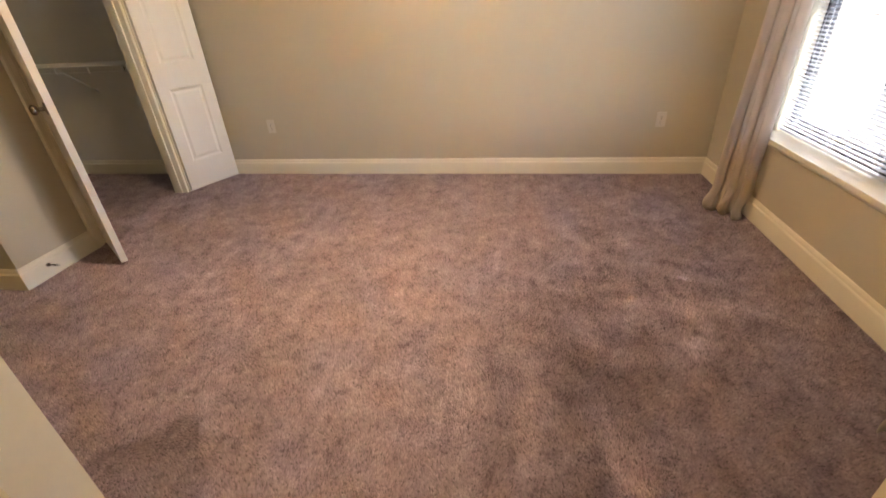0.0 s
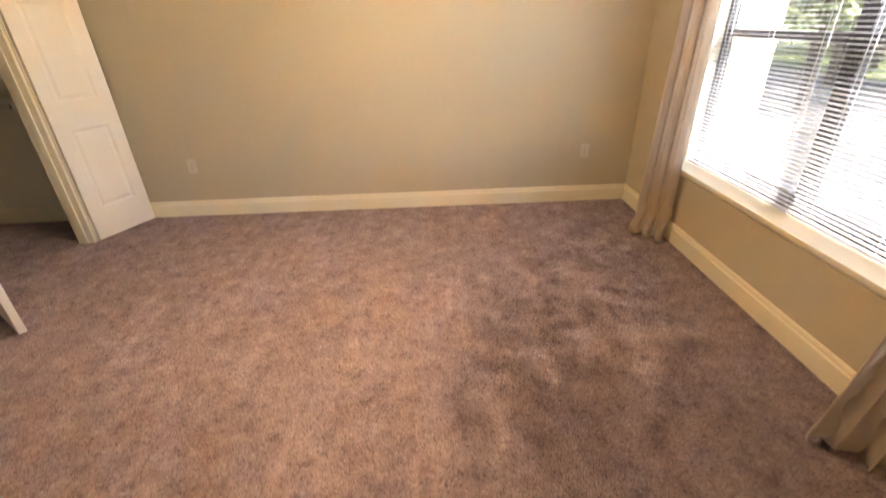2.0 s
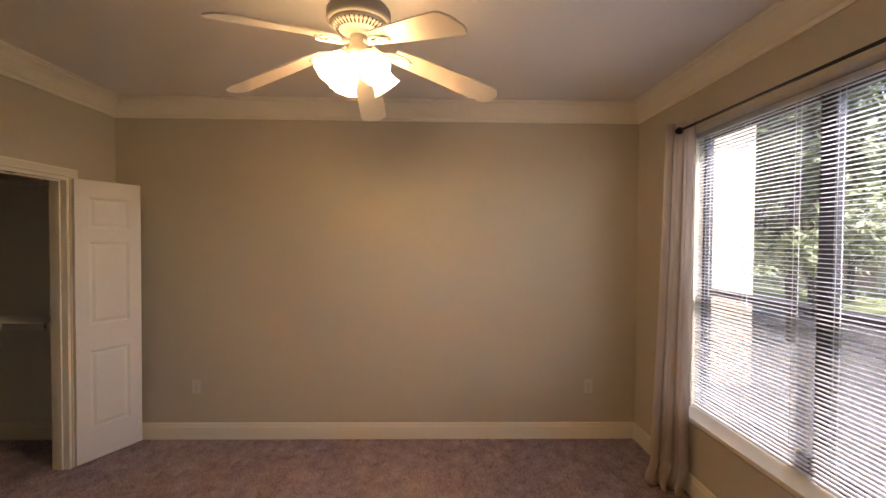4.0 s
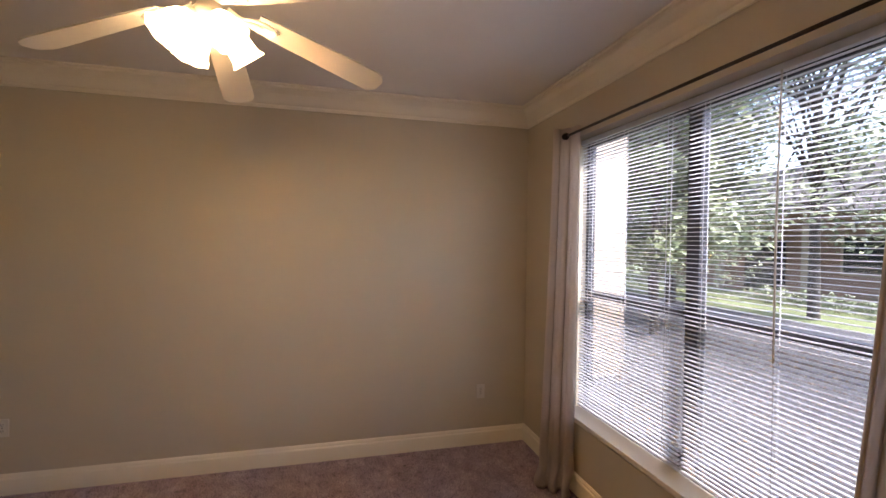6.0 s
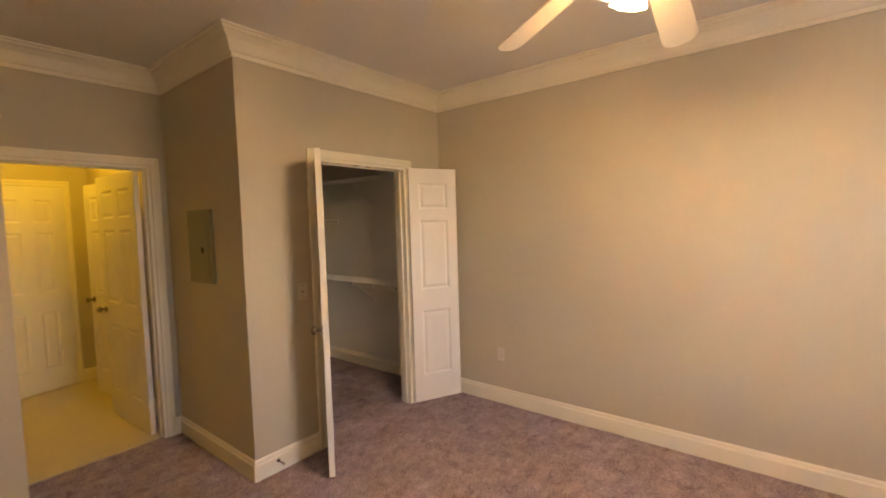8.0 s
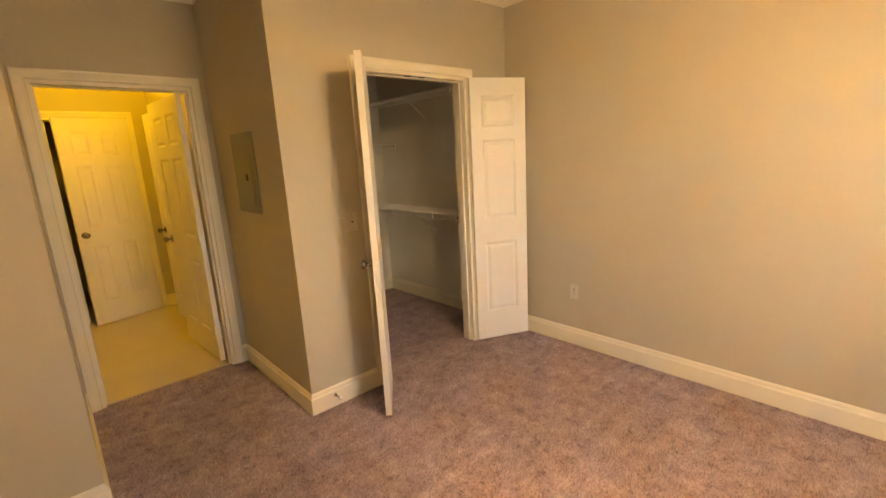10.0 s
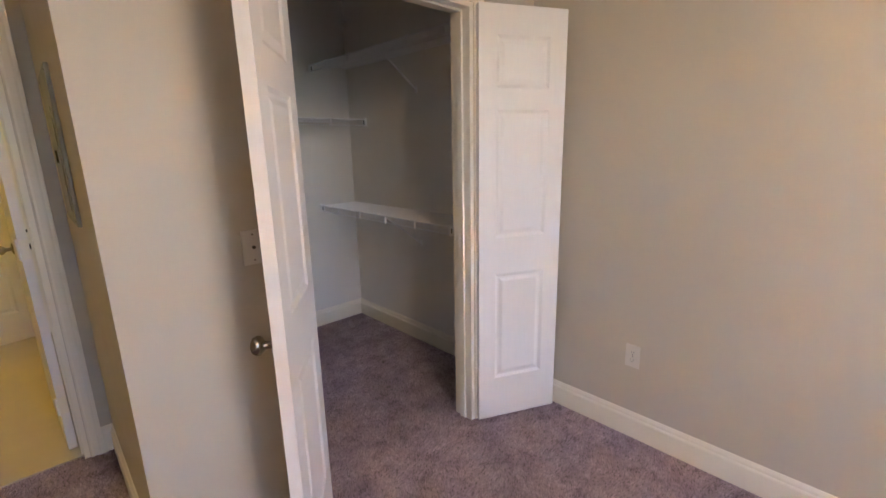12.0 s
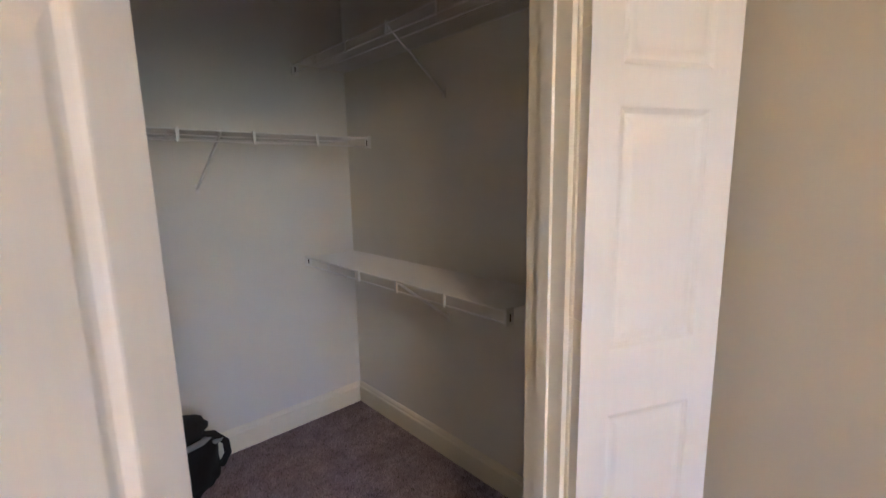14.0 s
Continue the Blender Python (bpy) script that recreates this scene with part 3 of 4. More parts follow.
def curtain(head, foot, seed, folds):
    """A gathered curtain panel between two plan points at the rod and two on the carpet, where its folds crumple and puff out."""
    rnd = random.Random(seed)
    bm = bmesh.new()
    nu, nz = 120, 70
    ph = [rnd.uniform(0, 6.28) for _ in range(4)]
    top, grid = 2.392, []
    for j in range(nz + 1):
        v = (j / nz) ** 0.85
        k = max(0.0, (v - 0.945) / 0.055)
        blend = v ** 1.6
        a0 = Vector(head[0]).lerp(Vector(foot[0]), blend)
        a1 = Vector(head[1]).lerp(Vector(foot[1]), blend)
        along = (a1 - a0).normalized()
        out = Vector((along.y, -along.x))
        if out.x > 0:
            out = -out
        row = []
        for i in range(nu + 1):
            u = i / nu
            a = 2 * math.pi * folds * (u + 0.014 * math.sin(3 * v + ph[0]) + 0.025 * math.sin(6 * u + ph[1]))
            depth = (0.022 + 0.016 * v) * (0.8 + 0.35 * math.sin(5 * u + ph[2]))
            wave = math.sin(a) + 0.22 * math.sin(2 * a + ph[3])
            p = a0.lerp(a1, u) + out * (depth * wave + 0.008 * math.sin(2.4 * v + 4 * u + ph[3])) + along * (0.011 * math.sin(2 * a + ph[1]))
            z = top * (1 - v) + 0.004
            if k > 0:
                puff = math.sin(k * math.pi * 0.86)
                p += out * puff * (0.026 + 0.020 * math.sin(a + 0.5)) + along * 0.014 * puff * math.sin(a * 0.9 + ph[0])
                z += 0.010 * k * (1 + math.sin(a * 1.1 + ph[1]))
            elif v > 0.90:
                p -= out * 0.010 * math.sin((v - 0.90) / 0.045 * math.pi) * (1 + 0.6 * math.sin(a * 0.7 + ph[2]))
            row.append(bm.verts.new((min(p.x, -0.022), p.y, z)))
        grid.append(row)
    for a, b in zip(grid, grid[1:]):
        for i in range(nu):
            bm.faces.new((a[i], a[i + 1], b[i + 1], b[i]))
    ob = part("curtain", bm, CLOTH, None, "", True)
    thick = ob.modifiers.new("thickness", "SOLIDIFY")
    thick.thickness = 0.003
    return tagged(ob, "taupe linen curtain gathered on a dark rod, pooling on the carpet", "curtain", "window curtains")


curtain([(-0.060, -0.870), (-0.148, -0.690)], [(-0.050, -0.850), (-0.212, -0.655)], 3, 2.7)
curtain([(-0.060, -2.76), (-0.145, -2.55)], [(-0.085, -2.63), (-0.290, -2.44)], 8, 3.5)

rod = thing("curtain_rod", pose(-0.115, 0, 2.338), "thin dark bronze curtain rod with ball ends", "curtain rod")
part("rod", tube(bmesh.new(), [(0, -0.775, 0), (0, -2.86, 0)], 0.008, 12), BRONZE, rod, "", True)
for y in (-0.80, -2.86):
    bm = lathe(bmesh.new(), [(0, -0.030), (0.012, -0.027), (0.020, -0.016), (0.023, 0), (0.020, 0.014), (0.011, 0.024), (0.010, 0.03), (0, 0.03)], 16, pose(0, y, 0, 90 if y > -1 else -90))
    part("finial", bm, BRONZE, rod, "", True)
for y in (-0.772, -2.74):
    bm = tube(bmesh.new(), [(0, y, 0), (0.03, y, -0.002), (0.111, y, -0.002)], 0.005, 8)
    box(bm, 0.109, 0.115, y - 0.013, y + 0.013, -0.04, 0.02)
    part("bracket", bm, BRONZE, rod)

# ---- ceiling fan ----
fan = thing("ceiling_fan", pose(FX, FY, H), "white five-blade ceiling fan with lit tulip glass shades", "ceiling fan")
part("canopy", lathe(bmesh.new(), [(0.0, 0.0), (0.07, -0.001), (0.068, -0.02), (0.05, -0.045), (0.02, -0.055), (0.0, -0.055)], 28), FANWHITE, fan, "", True)
part("downrod", lathe(bmesh.new(), [(0.0, -0.05), (0.012, -0.05), (0.012, -0.125), (0.0, -0.125)], 14), BRONZE, fan, "dark short downrod", True)
part("motor_housing", lathe(bmesh.new(), [(0.0, -0.100), (0.05, -0.102), (0.10, -0.108), (0.126, -0.117), (0.136, -0.130), (0.138, -0.165), (0.134, -0.178), (0.125, -0.182), (0.0, -0.182)], 40), HOUSING, fan, "motor housing in fan enamel greyed for shade", True)
bm = lathe(bmesh.new(), [(0.0, -0.18), (0.122, -0.183), (0.105, -0.202), (0.075, -0.214), (0.055, -0.218), (0.055, -0.232), (0.0, -0.232)], 40)
part("vent_ring", bm, FANWHITE, fan, "", True)
bm = bmesh.new()
for i in range(36):
    box(bm, -0.017, 0.017, -0.003, 0.003, -0.0015, 0.0015, m=pose(0, 0, 0, 0, 0, i * 10) @ pose(0.099, 0, -0.2035, 0, -33, 0))
tagged(part("vent_slot", bm, BRONZE, fan, "dark vent slots"), kind="stuff")


def blade_mesh():
    bm = bmesh.new()
    outline = [(0.165, -0.048), (0.30, -0.058), (0.50, -0.067), (0.630, -0.070), (0.652, -0.062), (0.676, -0.030), (0.676, 0.030), (0.652, 0.062), (0.630, 0.070), (0.50, 0.067), (0.30, 0.058), (0.165, 0.048)]
    lo = [bm.verts.new((x, y, 0)) for x, y in outline]
    hi = [bm.verts.new((x, y, 0.006)) for x, y in outline]
    bm.faces.new(lo[::-1])
    bm.faces.new(hi)
    for i in range(len(lo)):
        j = (i + 1) % len(lo)
        bm.faces.new((lo[i], lo[j], hi[j], hi[i]))
    return bm


def iron_mesh():
    bm = bmesh.new()
    tube(bm, [(0.06, 0, 0.0), (0.10, 0, -0.012), (0.14, 0, -0.014), (0.185, 0, -0.006)], 0.010, 8)
    for s in (1, -1):
        tube(bm, [(0.11, 0, -0.010), (0.135, s * 0.022, -0.009), (0.165, s * 0.034, -0.007), (0.20, s * 0.036, -0.005), (0.225, s * 0.022, -0.005), (0.235, 0, -0.005)], 0.006, 6)
    box(bm, 0.17, 0.245, -0.012, 0.012, -0.006, -0.001, 0.002)
    return bm


for i in range(5):
    m = pose(0, 0, -0.255, 0, 0, 91.6 + 72 * i) @ pose(0, 0, 0, 0, 14, 0)
    iron = part("blade_iron", iron_mesh(), FANWHITE, fan)
    iron.matrix_local = m
    blade = part("blade", blade_mesh(), FANWHITE, fan, "white fan blade")
    blade.matrix_local = m @ pose(0, 0, 0, -11, 0, 0)

part("light_kit", lathe(bmesh.new(), [(0.0, -0.23), (0.036, -0.232), (0.040, -0.25), (0.040, -0.285), (0.052, -0.292), (0.056, -0.315), (0.046, -0.335), (0.018, -0.348), (0.008, -0.365), (0.0, -0.368)], 28), FANWHITE, fan, "", True)
SHADE = [(r * 0.88, z * 0.94) for r, z in [(0.020, 0.0), (0.030, -0.006), (0.046, -0.028), (0.055, -0.055), (0.057, -0.080), (0.062, -0.105), (0.072, -0.122), (0.069, -0.122), (0.059, -0.104), (0.054, -0.080), (0.051, -0.055), (0.042, -0.030), (0.026, -0.010), (0.020, -0.004)]]
for i in range(4):
    m = pose(0, 0, -0.322, 0, 0, 38 + 90 * i) @ pose(0.055, 0, 0, 0, -42, 0)
    arm = part("lamp_holder", lathe(bmesh.new(), [(0.0, 0.015), (0.016, 0.012), (0.022, -0.004), (0.022, -0.02), (0.0, -0.02)], 16), FANWHITE, fan, "", True)
    arm.matrix_local = m
    bm = bmesh.new()
    rings = []
    for r, z in SHADE:
        rings.append([bm.verts.new((r * (1 + (0.05 * math.cos(8 * 2 * math.pi * k / 48) if z < -0.1 else 0)) * math.cos(2 * math.pi * k / 48), r * (1 + (0.05 * math.cos(8 * 2 * math.pi * k / 48) if z < -0.1 else 0)) * math.sin(2 * math.pi * k / 48), z)) for k in range(48)])
    for a, b in zip(rings, rings[1:]):
        for k in range(48):
            bm.faces.new((a[k], a[(k + 1) % 48], b[(k + 1) % 48], b[k]))
    s = part("shade", bm, SHADEGLASS, fan, "glowing frosted tulip glass shade", True)
    s.matrix_local = m @ pose(0, 0, -0.012) @ Matrix.Diagonal((1.0, 1.0, 1.08, 1))
    bulb = part("bulb", lathe(bmesh.new(), [(0.0, -0.02), (0.010, -0.022), (0.012, -0.04), (0.018, -0.048), (0.021, -0.056), (0.017, -0.063), (0.0, -0.066)], 14), BULB, fan, "lit bulb", True)
    bulb.matrix_local = m

# ---- closet shelves ----


def wire_shelf(m, length, depth, label, braces, clips, step=0.0127):
    """A coated wire shelf: x along the wall, y out from it; front lip with two rails."""
    ob = thing("wire_shelf", m, label, "wire shelf", "closet shelves")
    part("rail", tube(bmesh.new(), [(0, 0.006, 0), (length, 0.006, 0)], 0.0035, 6), WIRE, ob)
    part("rail", tube(bmesh.new(), [(0, depth, 0), (length, depth, 0)], 0.0035, 6), WIRE, ob)
    part("rail", tube(bmesh.new(), [(0, depth, -0.042), (length, depth, -0.042)], 0.0035, 6), WIRE, ob)
    part("rail", tube(bmesh.new(), [(0, depth * 0.5, -0.003), (length, depth * 0.5, -0.003)], 0.0035, 6), WIRE, ob)
    bm = tube(bmesh.new(), [(0, 0.004, 0.003), (0, depth + 0.002, 0.003)], 0.0022, 5)
    first = part("wire", bm, WIRE, ob)
    first.location = (0.008, 0, 0)
    for i in range(1, int((length - 0.016) / step)):
        w = new("wire", first.data)
        w.parent = ob
        w.location = (0.008 + i * step, 0, 0)
    for x in clips:
        part("clip", boxed(x - 0.006, x + 0.006, depth - 0.004, depth + 0.007, -0.049, 0.008, bevel=0.002), WIRE, ob)
    for x in braces:
        bm = tube(bmesh.new(), [(x, depth - 0.002, -0.002), (x, depth - 0.02, -0.016), (x, 0.016, -0.225), (x, 0.004, -0.235)], 0.0062, 8)
        box(bm, x - 0.008, x + 0.008, 0.0, 0.006, -0.255, -0.21)
        part("brace", bm, WIRE, ob, "white diagonal support brace")
    for x in (0.0, length):
        bracket = part("end_bracket", boxed(x - 0.004, x + 0.008, depth - 0.03, depth + 0.010, -0.049, 0.010, bevel=0.002), WIRE, ob)
        part("screw_slot", boxed(x - 0.0055, x + 0.0095, depth - 0.012, depth - 0.006, -0.036, -0.008), BRONZE, bracket, "dark screw slot")
    return ob


wire_shelf(pose(-4.53, -0.004, 0.998, 0, 0, 180), 1.468, 0.31, "white coated wire shelf along the closet wall", [0.612], [0.31, 0.612, 0.914, 1.207])
wire_shelf(pose(-4.40, -0.004, 2.045, 0, 0, 180), 1.598, 0.31, "white coated wire shelf high along the closet wall", [0.746], [0.14, 0.447, 0.746, 1.051, 1.35])
wire_shelf(pose(XC + 0.004, -0.14, 1.640, 0, 0, -90), 1.63, 0.435, "white coated wire shelf on the closet's back wall", [0.70], [0.283, 0.57, 0.854, 1.16])

# ---- small fixtures ----


def plate(name, m, label, kind):
    """A wall plate facing +y in its own frame."""
    ob = thing(name, m, label, "wall plate")
    bm = boxed(-0.035, 0.035, 0.0, 0.006, -0.057, 0.057, bevel=0.003)
    part("plate", bm, PLASTIC, ob)
    if kind == "outlet":
        for z in (-0.02, 0.02):
            part("socket", lathe(bmesh.new(), [(0.0, 0.0), (0.0165, 0.0), (0.016, 0.002), (0.0, 0.002)], 20, pose(0, 0.006, z, -90)), PLASTIC, ob)
            bm = bmesh.new()
            for x in (-0.006, 0.006):
                box(bm, x - 0.001, x + 0.001, 0.0075, 0.0085, z - 0.002, z + 0.006)
            box(bm, -0.002, 0.002, 0.0075, 0.0085, z - 0.010, z - 0.006)
            part("slot", bm, BRONZE, ob, "dark socket slots")
    else:
        part("connector", lathe(bmesh.new(), [(0.0, 0.0), (0.0055, 0.0), (0.0055, 0.003), (0.0036, 0.004), (0.0036, 0.010), (0.0, 0.010)], 14, pose(0, 0.006, 0, -90)), BRONZE, ob, "dark threaded cable connector")
    for z in ((0.0,) if kind == "outlet" else (-0.042, 0.042)):
        part("screw", lathe(bmesh.new(), [(0.0, 0.0), (0.0035, 0.0), (0.003, 0.0015), (0.0, 0.0015)], 10, pose(0, 0.006, z, -90)), NICKEL, ob)
    return ob


plate("wall_outlet", pose(-3.588, 0, 0.43, 0, 0, 180), "ivory duplex outlet on the painted wall", "outlet")
plate("wall_outlet", pose(-0.39, 0, 0.433, 0, 0, 180), "ivory duplex outlet on the painted wall", "outlet")
plate("cable_jack", pose(XW, -1.505, 1.14, 0, 0, -90), "ivory cable jack plate beside the closet door", "jack")

stop = thing("door_stop", pose(XW + 0.015, -1.752, 0.078, 0, 90), "spring door stop on the baseboard", "door stop")
part("base", lathe(bmesh.new(), [(0.0, 0.0), (0.011, 0.0), (0.010, 0.008), (0.005, 0.010), (0.0, 0.010)], 14), NICKEL, stop)
part("spring", tube(bmesh.new(), [(0.005 * math.cos(k * 0.9), 0.005 * math.sin(k * 0.9), 0.008 + k * 0.0009) for k in range(64)], 0.0011, 4), NICKEL, stop)
part("tip", lathe(bmesh.new(), [(0.0, 0.064), (0.007, 0.064), (0.0075, 0.078), (0.0, 0.080)], 12), PLASTIC, stop, "white rubber tip")

panel = thing("electrical_panel", pose(-4.787, YP, 1.4625), "grey metal breaker panel with a closed door", "breaker panel")
bm = boxed(-0.189, 0.189, -0.012, -0.0, -0.25, 0.25, bevel=0.004)
part("cover", bm, PANEL, panel)
part("panel_door", boxed(-0.125, 0.125, -0.0155, -0.0125, -0.20, 0.13, bevel=0.001), PANEL, panel)
part("latch", boxed(0.03, 0.06, -0.021, -0.016, -0.045, -0.005, bevel=0.002), BRONZE, panel, "black latch")
for x in (-0.17, 0.17):
    for z in (-0.23, 0.23):
        part("screw", lathe(bmesh.new(), [(0.0, 0.0), (0.005, 0.0), (0.004, 0.002), (0.0, 0.002)], 10, pose(x, -0.012, z, 90)), NICKEL, panel)


def bag():
    """A slumped black bag with straps."""
    ob = thing("backpack", pose(-5.80, -1.10, 0.0, 0, 0, 20), "black nylon bag with straps slumped on the closet carpet", "bag")
    bm = bmesh.new()
    bmesh.ops.create_icosphere(bm, subdivisions=4, radius=1)
    for v in bm.verts:
        n = noise.noise(v.co * 1.7) * 0.16 + noise.noise(v.co * 5) * 0.06
        c = v.co.copy()
        c = Vector([math.copysign(abs(k) ** 0.75, k) for k in c]) * (1 + n)
        v.co = Vector((c.x * 0.14, c.y * 0.17, max(0.0, 0.15 + c.z * 0.15)))
    part("sack", bm, BLACK, ob, "", True)
    bm = bmesh.new()
    bmesh.ops.create_icosphere(bm, subdivisions=3, radius=1)
    for v in bm.verts:
        c = v.co * (1 + 0.2 * noise.noise(v.co * 2.3 + Vector((4, 1, 0))))
        v.co = Vector((0.02 + c.x * 0.085, 0.01 + c.y * 0.13, 0.335 + c.z * 0.045 - 0.25 * c.x * 0.08))
    part("flap", bm, BLACK, ob, "slumped black top flap", True)
    part("band", tube(bmesh.new(), [(0.015, -0.145, 0.285), (0.085, -0.115, 0.300), (0.125, -0.03, 0.297), (0.115, 0.06, 0.285), (0.07, 0.125, 0.27)], 0.014, 8), GREY, ob, "pale grey band under the flap", True)
    part("strap", tube(bmesh.new(), [(0.05, 0.07, 0.30), (0.11, 0.12, 0.295), (0.15, 0.15, 0.25), (0.15, 0.155, 0.19), (0.12, 0.14, 0.13)], 0.016, 8), BLACK, ob, "", True)
    part("buckle", boxed(0.128, 0.150, 0.10, 0.14, 0.262, 0.276, bevel=0.003), GREY, ob, "grey strap buckle")
    part("tag", boxed(0.112, 0.145, -0.10, -0.035, 0.22, 0.268, bevel=0.004), RED, ob, "faded red patch")
    return ob


bag()

# ---- carpet pile ----


def value_noise(x, y, cell, seed):
    """Smooth noise in 0..1 at the places x, y."""
    g = np.random.RandomState(seed).rand(96, 96)
    u, v = (x + 20) / cell, (y + 20) / cell
    i, j = np.floor(u).astype(int), np.floor(v).astype(int)
    fu, fv = u - i, v - j
    fu, fv = fu * fu * (3 - 2 * fu), fv * fv * (3 - 2 * fv)

    def at(a, b):
        return g[a % 96, b % 96]

    return (at(i, j) * (1 - fu) + at(i + 1, j) * fu) * (1 - fv) + (at(i, j + 1) * (1 - fu) + at(i + 1, j + 1) * fu) * fv


def pile():
    """Tufts of cut pile: small three-sided spikes that lean with the tread of the carpet."""
    rng = np.random.RandomState(4)
    step = 0.0068
    xs, ys = [], []
    for x0, x1, y0, y1 in ((XW, 0.0, YS, 0.0), (XC, XW, YP + T, 0.0), (XB - 0.03, XW, YN, YP), (ENT[0], ENT[1], YS - 0.3, YS)):
        gx, gy = np.meshgrid(np.arange(x0 + 0.002, x1, step), np.arange(y0 + 0.002, y1, step))
        xs.append(gx.ravel())
        ys.append(gy.ravel())
    x, y = np.concatenate(xs), np.concatenate(ys)
    n = len(x)
    x = x + rng.uniform(-0.4, 0.4, n) * step
    y = y + rng.uniform(-0.4, 0.4, n) * step
    keep = ~((x < XW) & (x > XW - T) & ((y > CLO[1]) | (y < CLO[0])) & (y > YP))
    x, y = x[keep], y[keep]
    n = len(x)
    way = 2 * math.pi * (0.6 * value_noise(x, y, 0.55, 1) + 0.55 * value_noise(x, y, 0.13, 2) + 0.22 * value_noise(x, y, 0.045, 3))
    lean = 0.002 + 0.009 * value_noise(x, y, 0.09, 5)
    track = ((x * 0.94 + y * 0.34) / 0.31) % 1.0
    way = np.where((track < 0.5) & (value_noise(x, y, 0.9, 6) > 0.5), way + 1.3, way)
    way = way + rng.normal(0, 0.5, n)
    # pile leaned away from the door on one side, towards it by the window, to put the floor's light and shade into its
    # lean; the edge follows a vacuum line
    edge = x + 1.35 + 0.35 * (value_noise(x, y, 0.4, 8) - 0.5) + 0.10 * (y + 2)
    lean_y = 0.2 + 0.8 * np.clip(-edge / 0.42, -1, 1)
    # wedge mark left by the vacuum cleaner
    u, v = (x + 2.75) * 0.80 + (y + 2.72) * 0.60, (y + 2.72) * 0.80 - (x + 2.75) * 0.60
    mark = (np.abs(u) < 0.13) & (v < 0.06) & (v > -0.08 - 0.3 * u)
    lean_y = np.where(mark, -1.0, lean_y)
    high = 0.009 + 0.005 * value_noise(x, y, 0.07, 7) + rng.uniform(0, 0.004, n)
    r = 0.0050 * rng.uniform(0.8, 1.25, n)
    spin = rng.uniform(0, 2 * math.pi, n)
    co = np.empty((n, 4, 3))
    for k in range(3):
        co[:, k, 0] = x + r * np.cos(spin + k * 2.0944)
        co[:, k, 1] = y + r * np.sin(spin + k * 2.0944)
        co[:, k, 2] = -0.008
    co[:, 3, 0] = x + 0.8 * lean * np.cos(way)
    co[:, 3, 1] = y + 0.8 * lean * np.sin(way) + 0.0045 * lean_y
    co[:, 3, 2] = -0.008 + high
    tri = np.array([0, 1, 3, 1, 2, 3, 2, 0, 3])
    idx = (np.arange(n)[:, None] * 4 + tri[None, :]).ravel()
    me = bpy.data.meshes.new("carpet_pile")
    me.vertices.add(n * 4)
    me.vertices.foreach_set("co", co.ravel())
    me.loops.add(n * 9)
    me.loops.foreach_set("vertex_index", idx)
    me.polygons.add(n * 3)
    me.polygons.foreach_set("loop_start", np.arange(0, n * 9, 3))
    me.update(calc_edges=True)
    me.materials.append(CARPET)
    ob = new("carpet_pile", me)
    return tagged(ob, "mauve brown cut pile of the bedroom carpet", "carpet", kind="stuff")


pile()

# ---- outside ----
ZG = -0.25
setting(part("ground", boxed(0.2, 900, -700, 700, ZG - 0.2, ZG), GRASS), "lawn with pale patches", "ground")
setting(part("road", boxed(7.4, 9.6, -60, 60, ZG, ZG + 0.012), ASPHALT), "dark worn asphalt lane", "road")
setting(part("pavement", boxed(0.9, 7.4, -60, 60, ZG, ZG + 0.03), PAVE), "worn grey asphalt drive", "pavement")


def wing():
    ob = thing("building_wing", pose(0.2, 2.0, ZG), "cream stucco wing of the same building", "building")
    part("wall", boxed(0, 2.25, 0, 5, 0, 6), STUCCO, ob)
    part("roof", boxed(-0.1, 2.6, -0.3, 5.3, 6, 6.2, bevel=0.03), ROOF, ob)
    return ob


wing()


def leaves(bm, centre, radius, count, rnd, size):
    c = Vector(centre)
    for _ in range(count):
        d = Vector((rnd.gauss(0, 1), rnd.gauss(0, 1), rnd.gauss(0, 0.8))).normalized() * radius * rnd.random() ** 0.4
        p = c + d
        u = Vector((rnd.gauss(0, 1), rnd.gauss(0, 1), rnd.gauss(0, 1))).normalized()
        v = u.orthogonal().normalized()
        s = size * rnd.uniform(0.6, 1.4)
        bm.faces.new([bm.verts.new(q) for q in (p - u * s, p + v * s * 0.45, p + u * s, p - v * s * 0.45)])


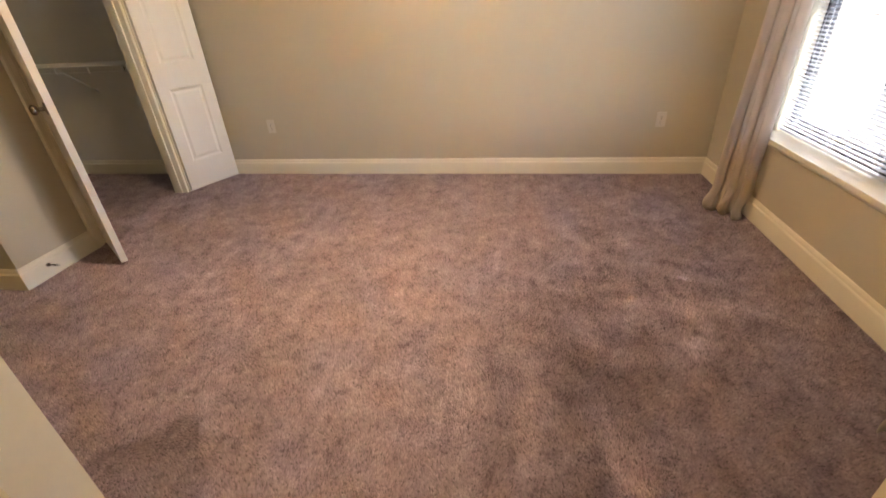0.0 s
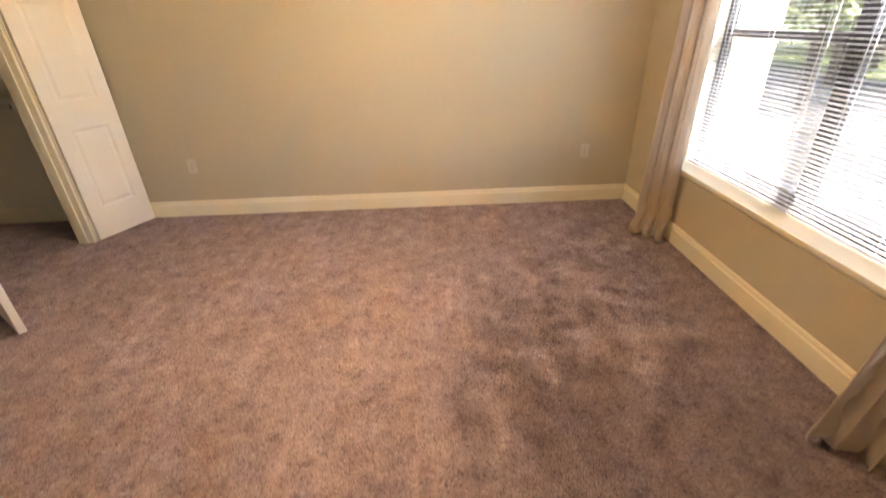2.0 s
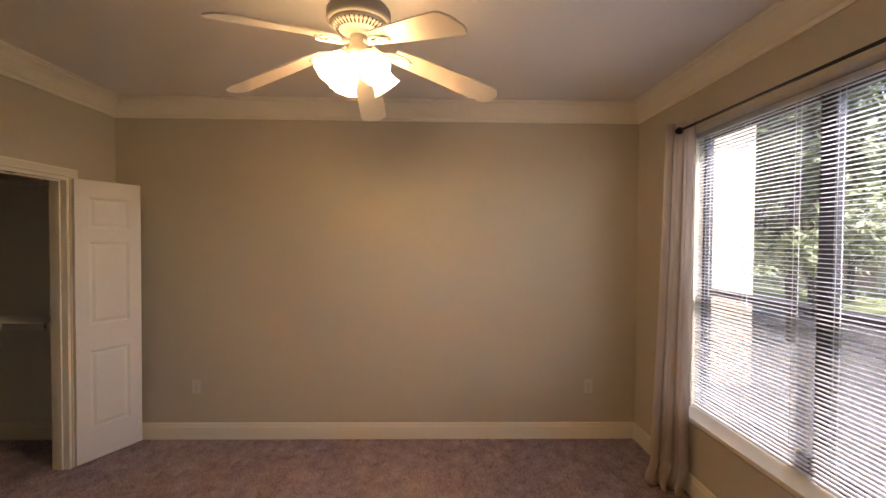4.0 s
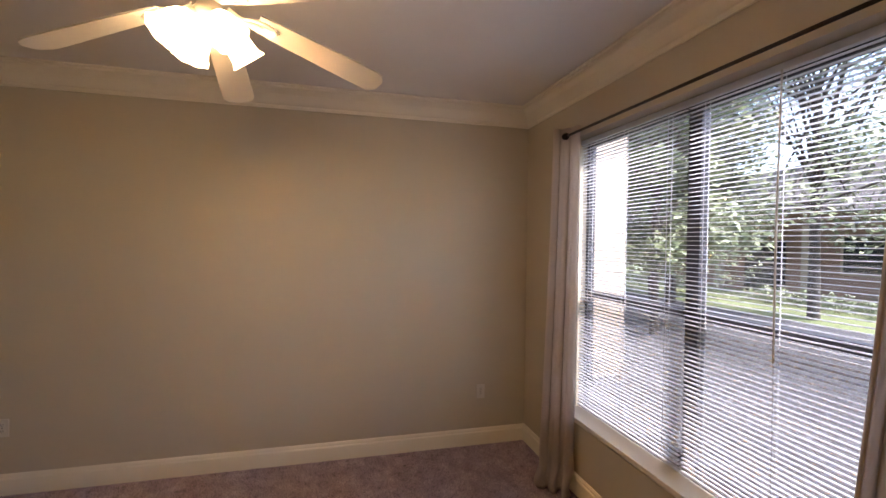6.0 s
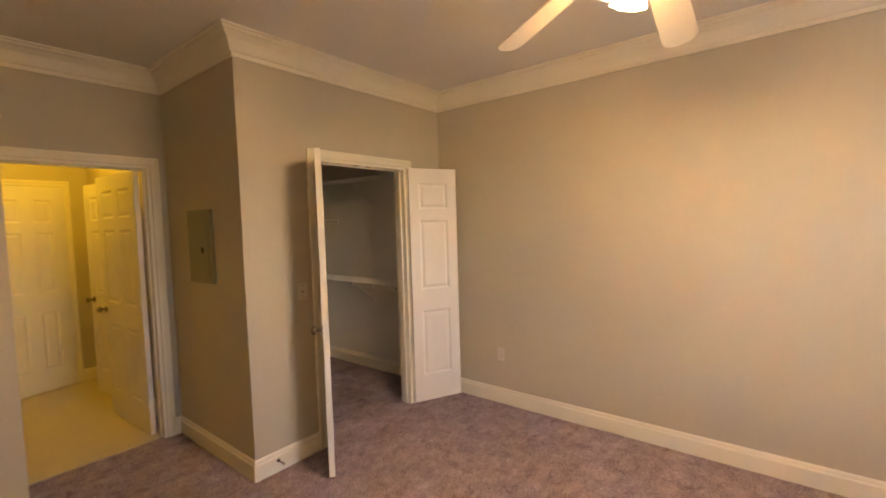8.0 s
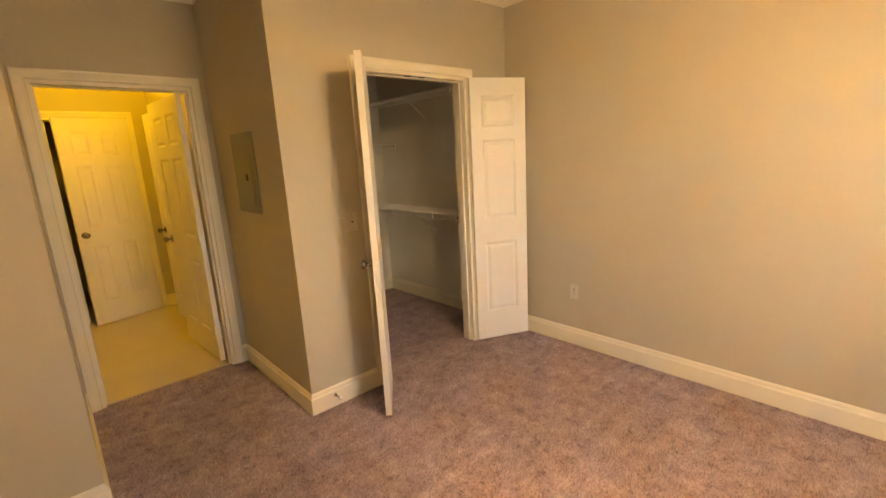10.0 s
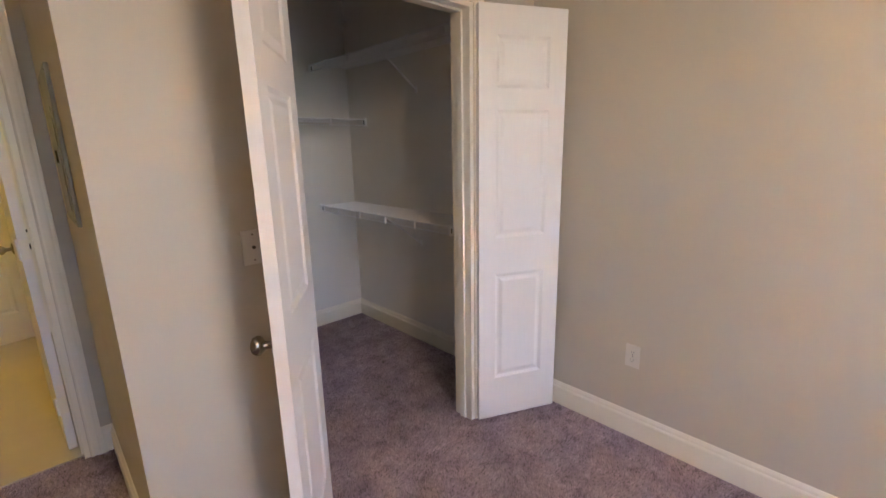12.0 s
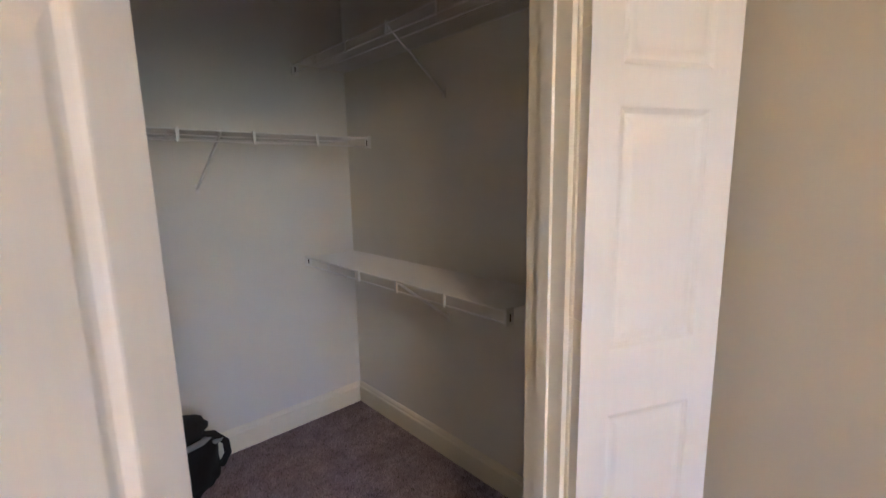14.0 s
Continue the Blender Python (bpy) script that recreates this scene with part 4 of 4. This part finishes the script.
def tree(x, y, height, spread, seed, clumps):
    rnd = random.Random(seed)
    ob = thing("tree", pose(x, y, ZG), "leafy tree with a bare trunk outside the window", "tree", "garden trees")
    bm = bmesh.new()
    top = Vector((rnd.uniform(-0.3, 0.3), rnd.uniform(-0.3, 0.3), height * 0.62))
    r = height * 0.011

    def limb(a, b, r0, r1):
        lo, hi = [], []
        d = (b - a).normalized()
        u = d.orthogonal().normalized()
        w = d.cross(u)
        for k in range(8):
            q = u * math.cos(k * math.pi / 4) + w * math.sin(k * math.pi / 4)
            lo.append(bm.verts.new(a + q * r0))
            hi.append(bm.verts.new(b + q * r1))
        for k in range(8):
            bm.faces.new((lo[k], lo[(k + 1) % 8], hi[(k + 1) % 8], hi[k]))

    limb(Vector((0, 0, -0.1)), top * 0.5, r * 1.3, r)
    limb(top * 0.5, top, r, r * 0.6)
    crown = bmesh.new()
    for i in range(clumps):
        a = rnd.uniform(0, 6.28)
        k = rnd.uniform(0.2, 1)
        tip = Vector((math.cos(a) * spread * k, math.sin(a) * spread * k, height * rnd.uniform(0.24, 1.0)))
        limb(top * rnd.uniform(0.45, 1.0), tip, r * 0.35, r * 0.1)
        leaves(crown, tip, spread * rnd.uniform(0.22, 0.4), 300, rnd, 0.085)
    part("trunk", bm, BARK, ob, "", True)
    part("crown", crown, LEAF, ob)
    return ob


for x, y, h, s, seed, n in ((6.0, 5.6, 7.0, 2.2, 1, 34), (9.2, 8.6, 8.5, 2.8, 2, 36), (8.0, 7.4, 6.5, 1.8, 3, 26), (12.5, 12.5, 9.0, 3.2, 4, 36), (4.9, 4.3, 6.5, 1.7, 5, 26), (10.5, 5.2, 10.0, 3.4, 11, 46), (11.5, 10.0, 7.0, 2.2, 6, 30), (22.0, 12.0, 10.0, 3.6, 7, 30), (22.5, 5.0, 10.0, 3.6, 8, 30), (9.0, 12.5, 8.0, 2.8, 9, 30), (17.0, 19.0, 11.0, 4.2, 10, 34)):
    tree(x, y, h, s, seed, n)


def hedge(x, y, w, d, h, seed):
    rnd = random.Random(seed)
    bm = bmesh.new()
    for _ in range(int(w * d * 26)):
        leaves(bm, (rnd.uniform(-w / 2, w / 2), rnd.uniform(-d / 2, d / 2), rnd.uniform(0.05, h - 0.12)), 0.2, 22, rnd, 0.05)
    ob = part("shrub", bm, HEDGE)
    ob.location = (x, y, ZG)
    return tagged(ob, "low clipped green shrubs by the path", "shrub", kind="stuff")


hedge(12.6, 5.5, 0.9, 7.0, 0.55, 5)
hedge(11.5, 14.0, 2.5, 11.0, 3.2, 6)


def house(x, y):
    ob = thing("house", pose(x, y, ZG, 0, 0, 0), "red brick house with dark entry door and pale porch posts", "house")
    part("wall", boxed(0, 8, -7, 7, 0, 3.1), BRICK, ob)
    bm = bmesh.new()
    a = [bm.verts.new(p) for p in ((-0.5, -7.5, 3.1), (8.5, -7.5, 3.1), (8.5, 7.5, 3.1), (-0.5, 7.5, 3.1), (4, -7.5, 5.6), (4, 7.5, 5.6))]
    for q in ((0, 1, 4), (2, 3, 5), (0, 4, 5, 3), (1, 2, 5, 4), (0, 3, 2, 1)):
        bm.faces.new([a[i] for i in q])
    part("roof", bm, ROOF, ob)
    part("garage_door", boxed(-0.06, 0.0, -0.4, 1.3, 0, 2.1, bevel=0.01), DARKGLASS, ob, "dark recessed entry door")
    for yy in (-5.2, -3.0, 3.6, 5.4):
        win = part("window", boxed(-0.05, 0.0, yy - 0.7, yy + 0.7, 0.9, 2.3, bevel=0.01), STUCCO, ob)
        part("pane", boxed(-0.06, -0.052, yy - 0.6, yy + 0.6, 1.0, 2.2), DARKGLASS, win)
    part("porch_post", boxed(-0.6, -0.35, -1.7, -1.4, 0, 2.6, bevel=0.01), STUCCO, ob)
    part("porch_post", boxed(-0.6, -0.35, 2.0, 2.3, 0, 2.6, bevel=0.01), STUCCO, ob)
    return ob


house(15.5, 10.2)
